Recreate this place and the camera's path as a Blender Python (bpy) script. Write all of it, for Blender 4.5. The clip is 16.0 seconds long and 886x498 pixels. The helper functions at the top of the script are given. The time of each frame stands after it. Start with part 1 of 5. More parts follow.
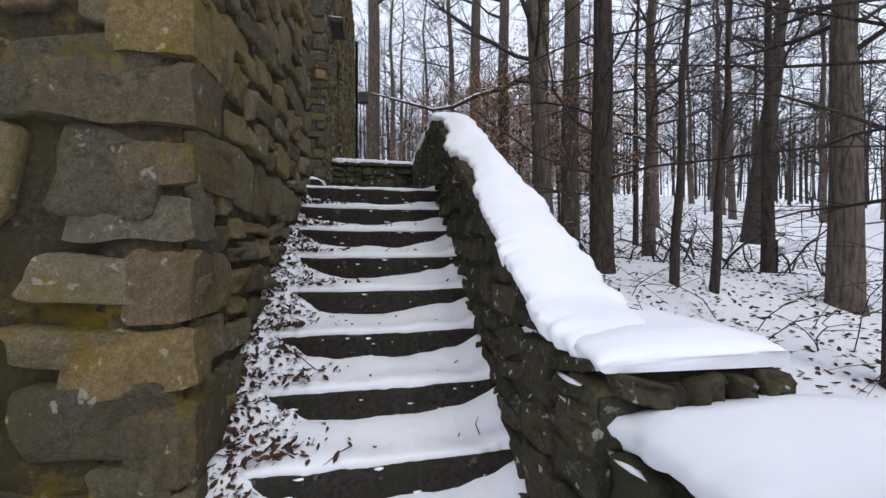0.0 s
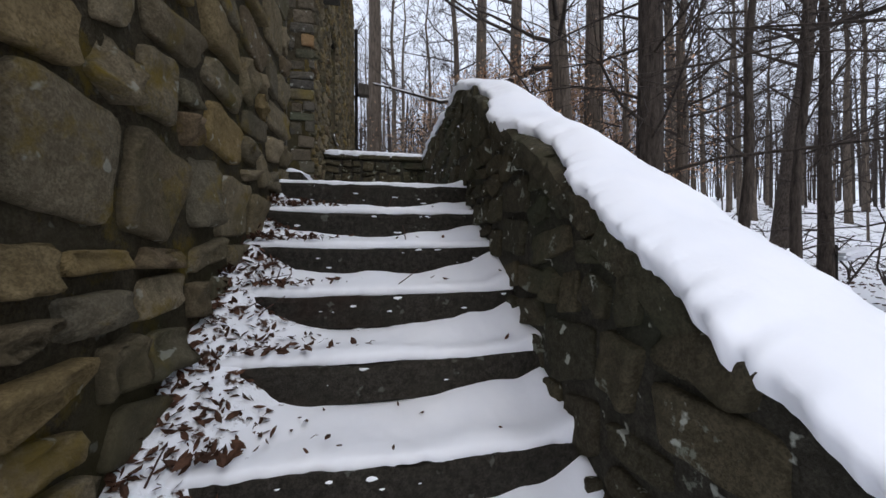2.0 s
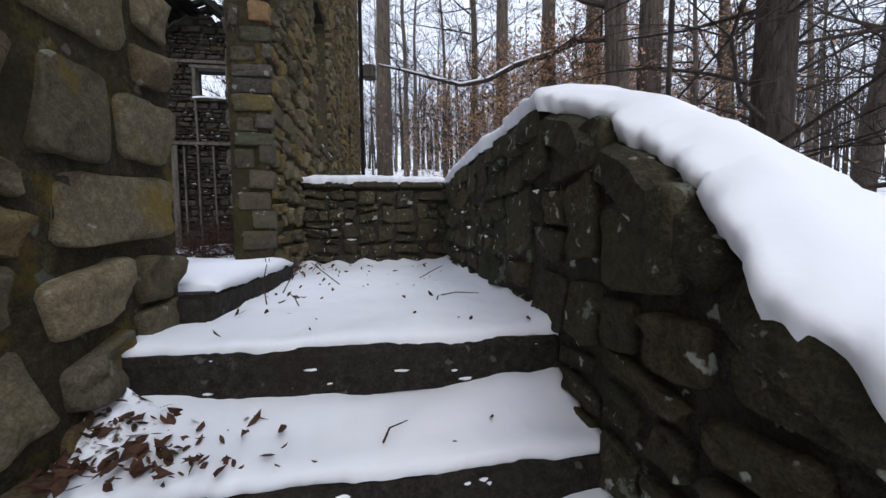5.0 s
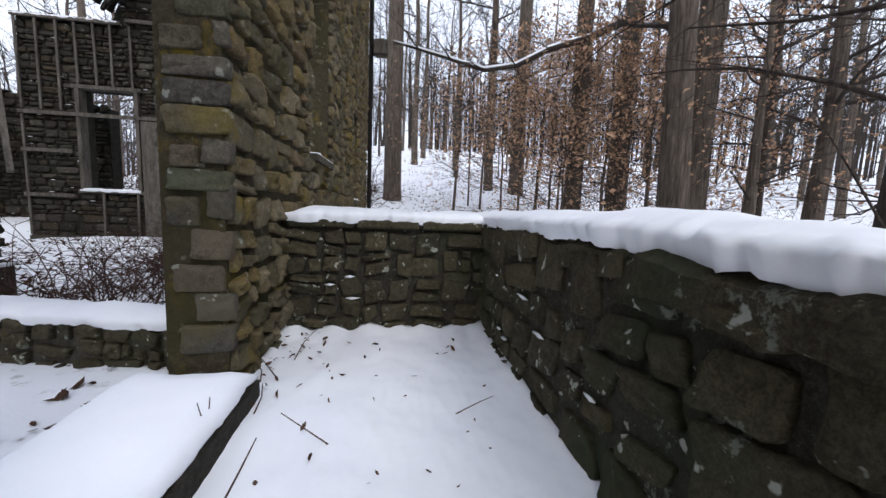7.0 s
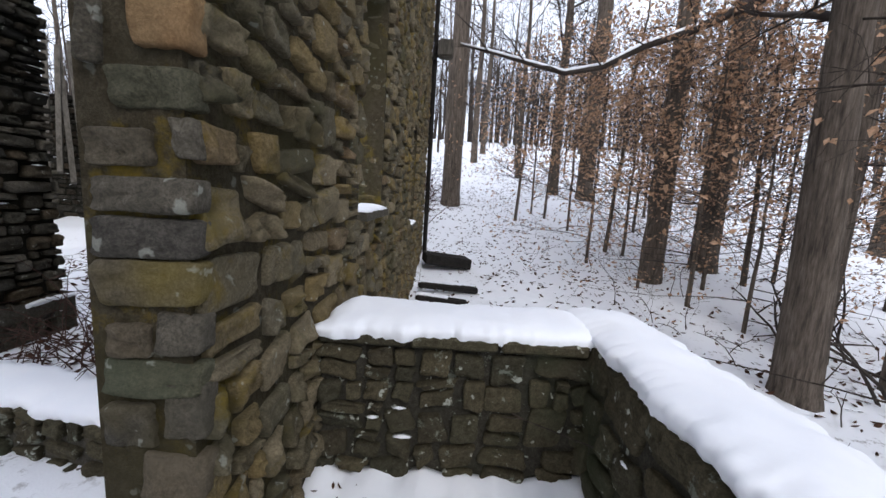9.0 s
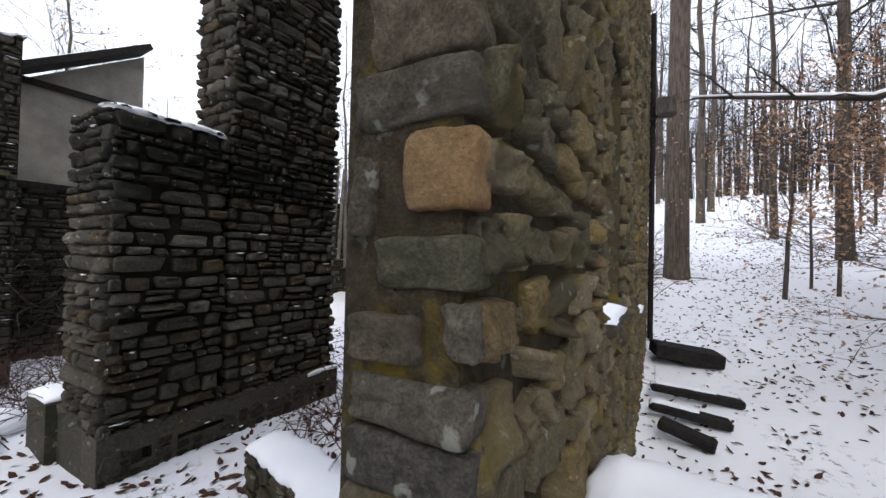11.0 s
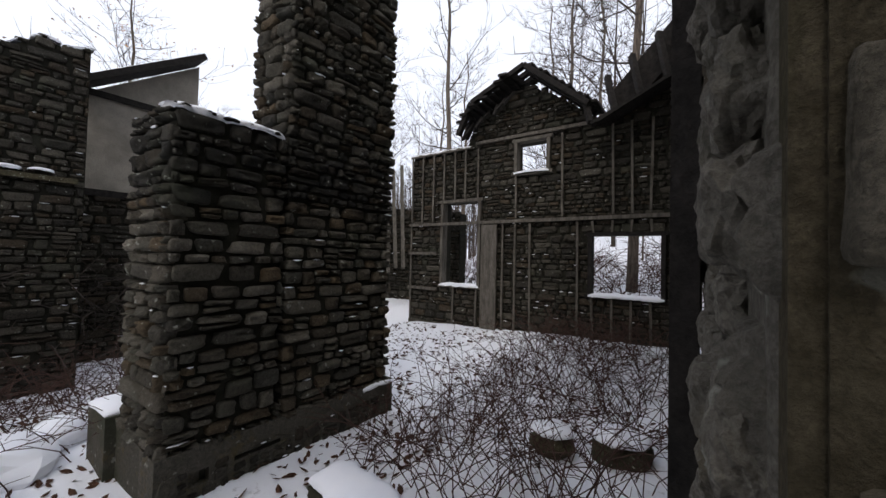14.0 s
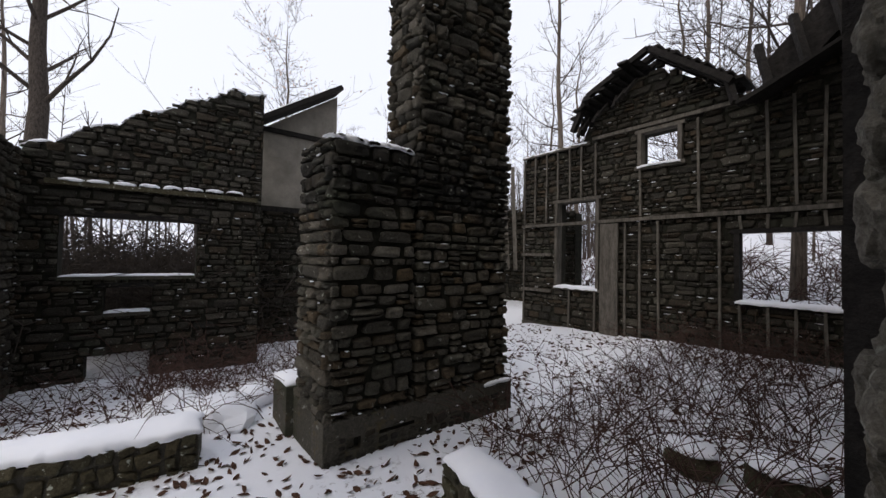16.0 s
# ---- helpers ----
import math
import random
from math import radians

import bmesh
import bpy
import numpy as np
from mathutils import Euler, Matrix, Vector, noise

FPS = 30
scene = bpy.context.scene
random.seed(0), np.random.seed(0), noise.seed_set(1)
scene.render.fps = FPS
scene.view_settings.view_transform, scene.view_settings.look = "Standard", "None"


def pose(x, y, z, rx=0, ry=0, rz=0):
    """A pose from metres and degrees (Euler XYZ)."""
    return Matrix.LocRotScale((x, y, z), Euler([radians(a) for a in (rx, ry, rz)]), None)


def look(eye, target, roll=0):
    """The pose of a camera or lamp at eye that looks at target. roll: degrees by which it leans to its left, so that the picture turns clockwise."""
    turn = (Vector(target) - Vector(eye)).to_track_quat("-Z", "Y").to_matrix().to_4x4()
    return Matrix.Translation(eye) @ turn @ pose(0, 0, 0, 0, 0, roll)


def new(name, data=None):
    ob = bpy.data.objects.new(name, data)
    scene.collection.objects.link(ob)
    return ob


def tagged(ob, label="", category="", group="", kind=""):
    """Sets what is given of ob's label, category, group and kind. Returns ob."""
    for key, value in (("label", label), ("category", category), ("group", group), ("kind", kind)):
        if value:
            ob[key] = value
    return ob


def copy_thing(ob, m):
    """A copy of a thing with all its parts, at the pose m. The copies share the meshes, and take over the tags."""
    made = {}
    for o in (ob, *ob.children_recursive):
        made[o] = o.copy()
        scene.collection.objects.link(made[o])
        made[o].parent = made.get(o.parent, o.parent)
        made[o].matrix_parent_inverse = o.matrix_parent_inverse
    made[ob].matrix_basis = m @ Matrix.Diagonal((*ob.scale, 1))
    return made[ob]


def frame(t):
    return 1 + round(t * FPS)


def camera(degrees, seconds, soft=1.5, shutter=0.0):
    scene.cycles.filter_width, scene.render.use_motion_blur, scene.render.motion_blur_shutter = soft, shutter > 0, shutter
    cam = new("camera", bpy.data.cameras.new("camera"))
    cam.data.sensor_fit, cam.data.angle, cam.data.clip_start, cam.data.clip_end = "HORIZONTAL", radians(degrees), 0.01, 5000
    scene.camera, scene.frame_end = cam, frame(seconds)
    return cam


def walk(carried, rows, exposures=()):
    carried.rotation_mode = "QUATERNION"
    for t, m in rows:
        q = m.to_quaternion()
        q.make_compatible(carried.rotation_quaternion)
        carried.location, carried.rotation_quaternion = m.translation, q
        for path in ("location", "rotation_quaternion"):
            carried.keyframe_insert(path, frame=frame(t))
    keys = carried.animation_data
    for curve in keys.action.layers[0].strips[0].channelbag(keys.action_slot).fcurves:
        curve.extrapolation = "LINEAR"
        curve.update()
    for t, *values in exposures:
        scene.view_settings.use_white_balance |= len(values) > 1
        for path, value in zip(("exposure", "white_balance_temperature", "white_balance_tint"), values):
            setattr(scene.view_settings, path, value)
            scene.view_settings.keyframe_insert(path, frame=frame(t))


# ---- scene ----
cam = camera(100.6, 16.0)
PATH = [
    (0, (0.166, 0.128, -0.573), (0.54, 2.093, -0.577), 0.0),
    (0.5, (0.186, 0.358, -0.556), (0.549, 2.325, -0.563), -0.1),
    (1, (0.144, 0.616, -0.551), (0.5, 2.584, -0.547), -0.4),
    (1.5, (0.116, 0.844, -0.534), (0.477, 2.811, -0.526), -0.5),
    (2, (0.149, 1.16, -0.451), (0.518, 3.126, -0.446), -0.2),
    (2.5, (0.175, 1.427, -0.348), (0.54, 3.393, -0.354), -0.4),
    (3, (0.164, 1.669, -0.218), (0.522, 3.636, -0.211), -0.5),
    (3.5, (0.181, 1.873, -0.095), (0.534, 3.841, -0.107), -0.5),
    (4, (0.196, 2.098, 0.019), (0.532, 4.069, -0.001), -0.5),
    (4.5, (0.197, 2.32, 0.141), (0.524, 4.292, 0.079), -0.2),
    (5, (0.254, 2.526, 0.301), (0.548, 4.501, 0.187), -0.6),
    (5.2, (0.248, 2.607, 0.351), (0.541, 4.58, 0.209), -0.6),
    (7.3, (0.169, 3.532, 0.852), (0.452, 5.498, 0.616), 2.5),
    (7.5, (0.188, 3.594, 0.897), (0.462, 5.56, 0.65), 2.3),
    (8, (0.195, 3.79, 1.027), (0.448, 5.754, 0.744), 2.5),
    (8.2, (0.178, 3.889, 1.081), (0.416, 5.853, 0.787), 2.9),
    (10.3, (-0.058, 4.356, 1.466), (-0.746, 6.23, 1.344), 1.5),
    (10.5, (-0.089, 4.387, 1.463), (-0.868, 6.228, 1.397), 1.1),
    (11, (-0.213, 4.474, 1.474), (-1.229, 6.196, 1.507), 1.3),
    (11.5, (-0.325, 4.487, 1.465), (-1.542, 6.072, 1.546), 1.4),
    (12, (-0.43, 4.49, 1.447), (-1.686, 6.043, 1.538), 1.4),
    (12.5, (-0.522, 4.519, 1.444), (-1.78, 6.072, 1.525), 1.4),
    (13, (-0.602, 4.569, 1.467), (-1.827, 6.15, 1.528), 1.4),
    (13.5, (-0.67, 4.605, 1.484), (-1.847, 6.221, 1.54), 1.4),
    (14, (-0.715, 4.61, 1.502), (-1.882, 6.234, 1.552), 1.4),
    (14.5, (-0.737, 4.575, 1.507), (-1.936, 6.175, 1.554), 1.4),
    (15, (-0.736, 4.518, 1.51), (-2.014, 6.056, 1.554), 1.3),
    (15.5, (-0.703, 4.45, 1.519), (-2.124, 5.856, 1.562), 1.2),
    (16, (-0.676, 4.407, 1.505), (-2.262, 5.625, 1.55), 1.1),
]
walk(cam, [(t, look(eye, target, roll)) for t, eye, target, roll in PATH], [(0, 0.35, 6500, 10), (2.5, 0.3, 6500, 10), (5, 0.55, 6400, 10), (8, 0.85, 6500, 10), (10.5, 0.95, 6600, 10), (11.5, 0.8, 6800, 10), (12.5, 0.42, 6850, 11), (14.5, 0.48, 6900, 11), (16, 0.32, 7000, 12)])

# ---- overcast winter daylight ----
world = bpy.data.worlds.new("sky")
scene.world = world
world.use_nodes = True
wn = world.node_tree.nodes
sky_node = wn.new("ShaderNodeTexSky")
sky_node.sky_type = "NISHITA"
sky_node.sun_disc = False
sky_node.sun_elevation = radians(38)
sky_node.sun_rotation = radians(200)
sky_node.air_density, sky_node.dust_density, sky_node.ozone_density = 1.0, 6.0, 1.0
grey = wn.new("ShaderNodeMix")
grey.data_type = "RGBA"
grey.inputs[0].default_value = 0.85
grey.inputs[7].default_value = (8.1, 8.8, 10.5, 1)
world.node_tree.links.new(sky_node.outputs[0], grey.inputs[6])
world.node_tree.links.new(grey.outputs[2], wn["Background"].inputs[0])
wn["Background"].inputs[1].default_value = 0.1
sun = new("sun", bpy.data.lights.new("sun", "SUN"))
sun.data.energy, sun.data.angle, sun.data.color = 0.6, radians(25), (1.0, 0.96, 0.9)
sun.matrix_world = look((6, -10, 14), (0, 4, 0))


# ---- materials ----
def material(name, build, rough=0.9, bump=0.3, spec=0.12):
    """build(tree, put) returns a colour socket and a height socket (or None)."""
    m = bpy.data.materials.new(name)
    m.use_nodes = True
    t = m.node_tree
    b = t.nodes["Principled BSDF"]
    b.inputs["Roughness"].default_value = rough
    b.inputs["Specular IOR Level"].default_value = spec

    def put(kind, **ins):
        n = t.nodes.new(kind)
        for k, v in ins.items():
            k = k.replace("_", " ")
            if hasattr(v, "links"):
                t.links.new(v, n.inputs[k])
            else:
                n.inputs[k].default_value = v
        return n

    col, hgt = build(t, put)
    t.links.new(col, b.inputs["Base Color"])
    if hgt:
        bn = put("ShaderNodeBump", Strength=bump, Distance=0.02, Height=hgt)
        t.links.new(bn.outputs[0], b.inputs["Normal"])
    return m


def ramp(t, fac, stops):
    r = t.nodes.new("ShaderNodeValToRGB")
    e = r.color_ramp.elements
    while len(e) < len(stops):
        e.new(0.5)
    for x, (p, c) in zip(e, stops):
        x.position, x.color = p, (*c, 1)
    t.links.new(fac, r.inputs[0])
    return r.outputs[0]


def mix(t, fac, a, b, mode="MIX"):
    n = t.nodes.new("ShaderNodeMix")
    n.data_type, n.blend_type = "RGBA", mode
    for i, v in ((0, fac), (6, a), (7, b)):
        if hasattr(v, "links"):
            t.links.new(v, n.inputs[i])
        elif i:
            n.inputs[i].default_value = (*v, 1)
        else:
            n.inputs[i].default_value = v
    return n.outputs[2]


def noise_tex(t, put, scale, detail=6.0, rough=0.6, stretch=None):
    g = t.nodes.new("ShaderNodeNewGeometry")
    v = g.outputs["Position"]
    if stretch:
        mp = put("ShaderNodeMapping", Vector=v)
        mp.inputs["Scale"].default_value = stretch
        v = mp.outputs[0]
    return put("ShaderNodeTexNoise", Vector=v, Scale=scale, Detail=detail, Roughness=rough).outputs[0]


def wide_edge(t, put):
    return noise_tex(t, put, 2.0, 4, 0.7)


def stone_mat(name, tones, stain, stain_amount, lichen=(0.5, 0.52, 0.45), lichen_amount=0.35, islands=False, moss_amount=0.0, soot=False):
    def build(t, put):
        if islands:
            rnd = t.nodes.new("ShaderNodeNewGeometry").outputs["Random Per Island"]
        else:
            rnd = t.nodes.new("ShaderNodeObjectInfo").outputs["Random"]
        base = ramp(t, rnd, [(i / (len(tones) - 1), c) for i, c in enumerate(tones)])
        fine = noise_tex(t, put, 38, 8, 0.75)
        grit = noise_tex(t, put, 150, 5, 0.7)
        mid = noise_tex(t, put, 6, 5, 0.6)
        wide = noise_tex(t, put, 1.3, 4, 0.6)
        c = mix(t, ramp(t, fine, [(0.36, (0, 0, 0)), (0.64, (1, 1, 1))]), mix(t, 0.5, base, (0.012, 0.01, 0.008)), mix(t, 0.1, base, (0.4, 0.36, 0.3)))
        c = mix(t, ramp(t, grit, [(0.4, (0.55, 0.55, 0.55)), (0.56, (0, 0, 0))]), c, mix(t, 0.75, base, (0.01, 0.009, 0.007)))
        warm = noise_tex(t, put, 4.3, 6, 0.72)
        c = mix(t, ramp(t, warm, [(0.54, (0, 0, 0)), (0.66, (moss_amount,) * 3)]), c, (0.16, 0.112, 0.012))
        algae = noise_tex(t, put, 2.3, 6, 0.7, (1, 1, 0.6))
        c = mix(t, ramp(t, algae, [(0.55, (0, 0, 0)), (0.7, (moss_amount * 0.7,) * 3)]), c, (0.05, 0.055, 0.016))
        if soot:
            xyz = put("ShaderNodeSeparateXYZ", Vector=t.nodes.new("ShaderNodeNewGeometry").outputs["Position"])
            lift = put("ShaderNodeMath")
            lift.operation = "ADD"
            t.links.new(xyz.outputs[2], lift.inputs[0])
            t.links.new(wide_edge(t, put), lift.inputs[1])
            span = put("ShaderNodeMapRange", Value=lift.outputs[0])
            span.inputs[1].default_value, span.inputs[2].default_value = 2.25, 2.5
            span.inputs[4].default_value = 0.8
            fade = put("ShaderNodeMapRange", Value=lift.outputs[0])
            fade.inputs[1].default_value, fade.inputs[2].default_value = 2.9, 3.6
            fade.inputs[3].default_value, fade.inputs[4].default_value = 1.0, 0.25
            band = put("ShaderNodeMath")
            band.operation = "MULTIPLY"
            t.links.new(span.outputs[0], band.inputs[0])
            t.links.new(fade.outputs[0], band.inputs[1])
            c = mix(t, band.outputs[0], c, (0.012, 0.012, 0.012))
        c = mix(t, ramp(t, mid, [(0.48, (0, 0, 0)), (0.64, (0.45, 0.45, 0.45))]), c, mix(t, 0.5, base, (0.04, 0.04, 0.03)))
        c = mix(t, ramp(t, wide, [(0.62 - stain_amount, (0, 0, 0)), (0.72 - stain_amount * 0.6, (0.75, 0.75, 0.75))]), c, stain)
        spots = noise_tex(t, put, 17, 3, 0.5)
        c = mix(t, ramp(t, spots, [(0.66, (0, 0, 0)), (0.70, (lichen_amount,) * 3)]), c, lichen)
        if lichen_amount > 0.5:
            broad = noise_tex(t, put, 7, 6, 0.75)
            c = mix(t, ramp(t, broad, [(0.6, (0, 0, 0)), (0.64, (0.7, 0.7, 0.7))]), c, (0.24, 0.26, 0.21))
        h = mix(t, 0.3, mix(t, 0.45, fine, mid), grit)
        return c, h
    return material(name, build, 0.88, 1.0)


def plain_mat(name, a, b, scale=8.0, rough=0.9, bump=0.4, stretch=None, fine=60.0):
    def build(t, put):
        n = noise_tex(t, put, scale, 6, 0.65, stretch)
        f = noise_tex(t, put, fine, 4, 0.6, stretch)
        c = mix(t, ramp(t, n, [(0.3, (0, 0, 0)), (0.7, (1, 1, 1))]), a, b)
        c = mix(t, ramp(t, f, [(0.35, (0.35, 0.35, 0.35)), (0.6, (0, 0, 0))]), c, tuple(x * 0.35 for x in a))
        return c, mix(t, 0.5, n, f)
    return material(name, build, rough, bump)


BROWN = [(0.115, 0.088, 0.048), (0.254, 0.204, 0.123), (0.090, 0.078, 0.049), (0.334, 0.267, 0.162), (0.152, 0.128, 0.078), (0.290, 0.206, 0.084), (0.191, 0.162, 0.109), (0.123, 0.107, 0.061), (0.232, 0.157, 0.087)]
DARK = [(0.057, 0.047, 0.026), (0.088, 0.073, 0.039), (0.046, 0.043, 0.024), (0.108, 0.088, 0.047), (0.070, 0.065, 0.036)]
GREYS = [(0.042, 0.037, 0.028), (0.139, 0.127, 0.099), (0.029, 0.028, 0.023), (0.200, 0.181, 0.146), (0.060, 0.050, 0.036), (0.121, 0.085, 0.048), (0.036, 0.037, 0.031), (0.109, 0.102, 0.079)]
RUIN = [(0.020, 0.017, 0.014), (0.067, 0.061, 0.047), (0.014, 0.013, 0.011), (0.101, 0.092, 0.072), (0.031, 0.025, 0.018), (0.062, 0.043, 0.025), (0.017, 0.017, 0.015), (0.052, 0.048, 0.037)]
M = {
    "brown": stone_mat("brown_fieldstone", BROWN, (0.06, 0.055, 0.03), 0.05, moss_amount=0.8),
    "brown_i": stone_mat("brown_fieldstone_rows", BROWN, (0.06, 0.055, 0.03), 0.05, moss_amount=0.8, islands=True),
    "dark": stone_mat("mossy_dark_stone", DARK, (0.045, 0.055, 0.03), 0.1, lichen_amount=0.8),
    "dark_i": stone_mat("mossy_dark_stone_rows", DARK, (0.045, 0.055, 0.03), 0.1, lichen_amount=0.8, islands=True),
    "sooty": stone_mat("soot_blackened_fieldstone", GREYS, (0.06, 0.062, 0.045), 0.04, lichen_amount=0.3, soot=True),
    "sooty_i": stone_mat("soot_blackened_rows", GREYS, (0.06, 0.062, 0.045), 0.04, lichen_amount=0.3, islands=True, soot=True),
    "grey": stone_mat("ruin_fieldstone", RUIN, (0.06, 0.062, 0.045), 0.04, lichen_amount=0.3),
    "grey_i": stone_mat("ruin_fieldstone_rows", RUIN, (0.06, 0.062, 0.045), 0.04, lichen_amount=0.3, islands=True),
    "rubble_edge": stone_mat("crumbling_edge", [(0.13, 0.12, 0.1), (0.19, 0.172, 0.142)], (0.07, 0.066, 0.052), 0.04, lichen_amount=0.2, moss_amount=0.15),
    "concrete_i": stone_mat("crumbling_rubble", [(0.1, 0.092, 0.075), (0.15, 0.138, 0.115), (0.07, 0.065, 0.055)], (0.05, 0.05, 0.04), 0.06, islands=True),
    "jamb_tan": stone_mat("tan_jamb_stone", [(0.108, 0.086, 0.054), (0.144, 0.115, 0.076)], (0.12, 0.1, 0.07), 0.05),
    "jamb_grey": stone_mat("grey_jamb_stone", [(0.094, 0.083, 0.061), (0.122, 0.108, 0.083)], (0.1, 0.09, 0.06), 0.05),
    "jamb_orange": stone_mat("rusty_jamb_stone", [(0.36, 0.22, 0.1), (0.4, 0.26, 0.13)], (0.2, 0.075, 0.02), 0.16),
    "jamb_green": stone_mat("greenish_jamb_slab", [(0.094, 0.094, 0.054), (0.108, 0.104, 0.065)], (0.075, 0.085, 0.055), 0.08),
    "jamb_ochre": stone_mat("ochre_stained_stone", [(0.108, 0.090, 0.065), (0.130, 0.108, 0.072)], (0.2, 0.15, 0.015), 0.16),
    "jamb_pale": stone_mat("pale_jamb_stone", [(0.151, 0.133, 0.101), (0.166, 0.144, 0.112)], (0.2, 0.17, 0.08), 0.05),
    "jamb_dark": stone_mat("dark_jamb_stone", [(0.072, 0.065, 0.058), (0.094, 0.086, 0.072)], (0.1, 0.08, 0.03), 0.05),
    "mortar": stone_mat("brown_mortar", [(0.05, 0.038, 0.017), (0.06, 0.046, 0.021)], (0.04, 0.034, 0.014), 0.08, lichen_amount=0.15, moss_amount=0.8),
    "mortar_dark": plain_mat("dark_mortar", (0.016, 0.015, 0.011), (0.04, 0.038, 0.028), 7, fine=90),
    "dark_mortar_lichen": stone_mat("mossy_mortar", [(0.045, 0.041, 0.03), (0.055, 0.05, 0.036)], (0.04, 0.048, 0.026), 0.1, lichen_amount=0.8),
    "concrete": stone_mat("weathered_concrete", [(0.075, 0.07, 0.055), (0.105, 0.096, 0.078)], (0.04, 0.045, 0.027), 0.1, lichen_amount=0.3, moss_amount=0.3),
    "plaster": plain_mat("peeling_plaster", (0.2, 0.18, 0.15), (0.34, 0.31, 0.26), 3, bump=0.2),
    "step": stone_mat("wet_dark_step_stone", [(0.014, 0.012, 0.01), (0.03, 0.026, 0.02)], (0.03, 0.016, 0.011), 0.06, lichen=(0.2, 0.21, 0.18), lichen_amount=0.4),
    "snow": material("snow", lambda t, put: (ramp(t, noise_tex(t, put, 3, 4), [(0.3, (0.85, 0.87, 0.92)), (0.7, (0.91, 0.92, 0.95))]), noise_tex(t, put, 24, 5, 0.6)), 0.75, 0.08),
    "bark": plain_mat("grey_bark", (0.045, 0.036, 0.03), (0.21, 0.172, 0.138), 24, 0.95, 1.0, (1, 1, 0.1), 75),
    "bark_dark": plain_mat("dark_bark", (0.022, 0.018, 0.016), (0.105, 0.085, 0.07), 22, 0.95, 1.0, (1, 1, 0.2), 60),
    "twig": plain_mat("twigs", (0.04, 0.033, 0.029), (0.09, 0.075, 0.065), 5, 0.95, 0.2),
    "bramble": plain_mat("red_brown_stems", (0.045, 0.025, 0.02), (0.11, 0.065, 0.052), 5, 0.9, 0.2),
    "beech": plain_mat("tan_leaves", (0.4, 0.23, 0.13), (0.6, 0.4, 0.27), 14, 0.85, 0.2),
    "litter": plain_mat("brown_leaf_litter", (0.03, 0.018, 0.013), (0.13, 0.065, 0.04), 23, 0.8, 0.3),
    "wood": plain_mat("weathered_wood", (0.06, 0.053, 0.045), (0.17, 0.155, 0.13), 12, 0.9, 0.6, (1, 1, 0.2)),
    "char": plain_mat("charred_wood", (0.012, 0.011, 0.01), (0.035, 0.031, 0.028), 12, 0.85, 0.7),
}


# ---- building blocks ----
def part(name, bm, mat, parent=None, label=""):
    me = bpy.data.meshes.new(name)
    bm.to_mesh(me)
    bm.free()
    me.materials.append(M[mat])
    ob = new(name, me)
    put_under(ob, parent)
    return tagged(ob, label)


def put_under(ob, parent):
    """Parents ob and keeps it where it is."""
    if parent:
        ob.parent = parent
        at = Vector(parent.location)
        if parent.parent:
            at = Vector((0, 0, 0))
        ob.matrix_parent_inverse = Matrix.Translation(-at)


def empty(name, label, category, at=(0, 0, 0), group="", kind=""):
    ob = new(name)
    ob.location = at
    return tagged(ob, label, category, group, kind)


def hull(bm, lo, hi):
    """A box between two corners."""
    vs = [bm.verts.new((x, y, z)) for x in (lo[0], hi[0]) for y in (lo[1], hi[1]) for z in (lo[2], hi[2])]
    for f in ((0, 1, 3, 2), (4, 6, 7, 5), (0, 4, 5, 1), (2, 3, 7, 6), (0, 2, 6, 4), (1, 5, 7, 3)):
        bm.faces.new([vs[i] for i in f])
    return vs


def beam(bm, a, b, w, d, up=(0, 0, 1)):
    """A squared timber from a to b."""
    a, b = Vector(a), Vector(b)
    ax = (b - a).normalized()
    s = ax.cross(Vector(up))
    s = s.normalized() if s.length > 1e-3 else Vector((1, 0, 0))
    u = s.cross(ax)
    vs = []
    for p in (a, b):
        for i, j in ((-1, -1), (1, -1), (1, 1), (-1, 1)):
            vs.append(bm.verts.new(p + s * i * w / 2 + u * j * d / 2))
    for f in ((3, 2, 1, 0), (4, 5, 6, 7), (0, 1, 5, 4), (1, 2, 6, 5), (2, 3, 7, 6), (3, 0, 4, 7)):
        bm.faces.new([vs[i] for i in f])


def tube(verts, faces, pts, radii, n=6):
    """Adds a tapered tube along pts to plain lists."""
    base = len(verts)
    prev = Vector((1, 0, 0))
    for i, p in enumerate(pts):
        ax = (pts[min(i + 1, len(pts) - 1)] - pts[max(i - 1, 0)]).normalized()
        s = prev - ax * prev.dot(ax)
        s = s.normalized() if s.length > 1e-3 else ax.orthogonal().normalized()
        prev = s
        u = ax.cross(s)
        for k in range(n):
            a = 2 * math.pi * k / n
            verts.append(p + (s * math.cos(a) + u * math.sin(a)) * radii[i])
    for i in range(len(pts) - 1):
        for k in range(n):
            a, b = base + i * n + k, base + i * n + (k + 1) % n
            faces.append((a, b, b + n, a + n))


def lists_to_mesh(name, verts, faces, mat, smooth=True):
    me = bpy.data.meshes.new(name)
    me.from_pydata([tuple(v) for v in verts], [], faces)
    me.materials.append(M[mat])
    if smooth:
        me.polygons.foreach_set("use_smooth", [True] * len(me.polygons))
    me.update()
    return me


# unit stones: x along the wall, z up, front towards -y, size 1 x 1 x 1
STONE_RNG = random.Random(5)


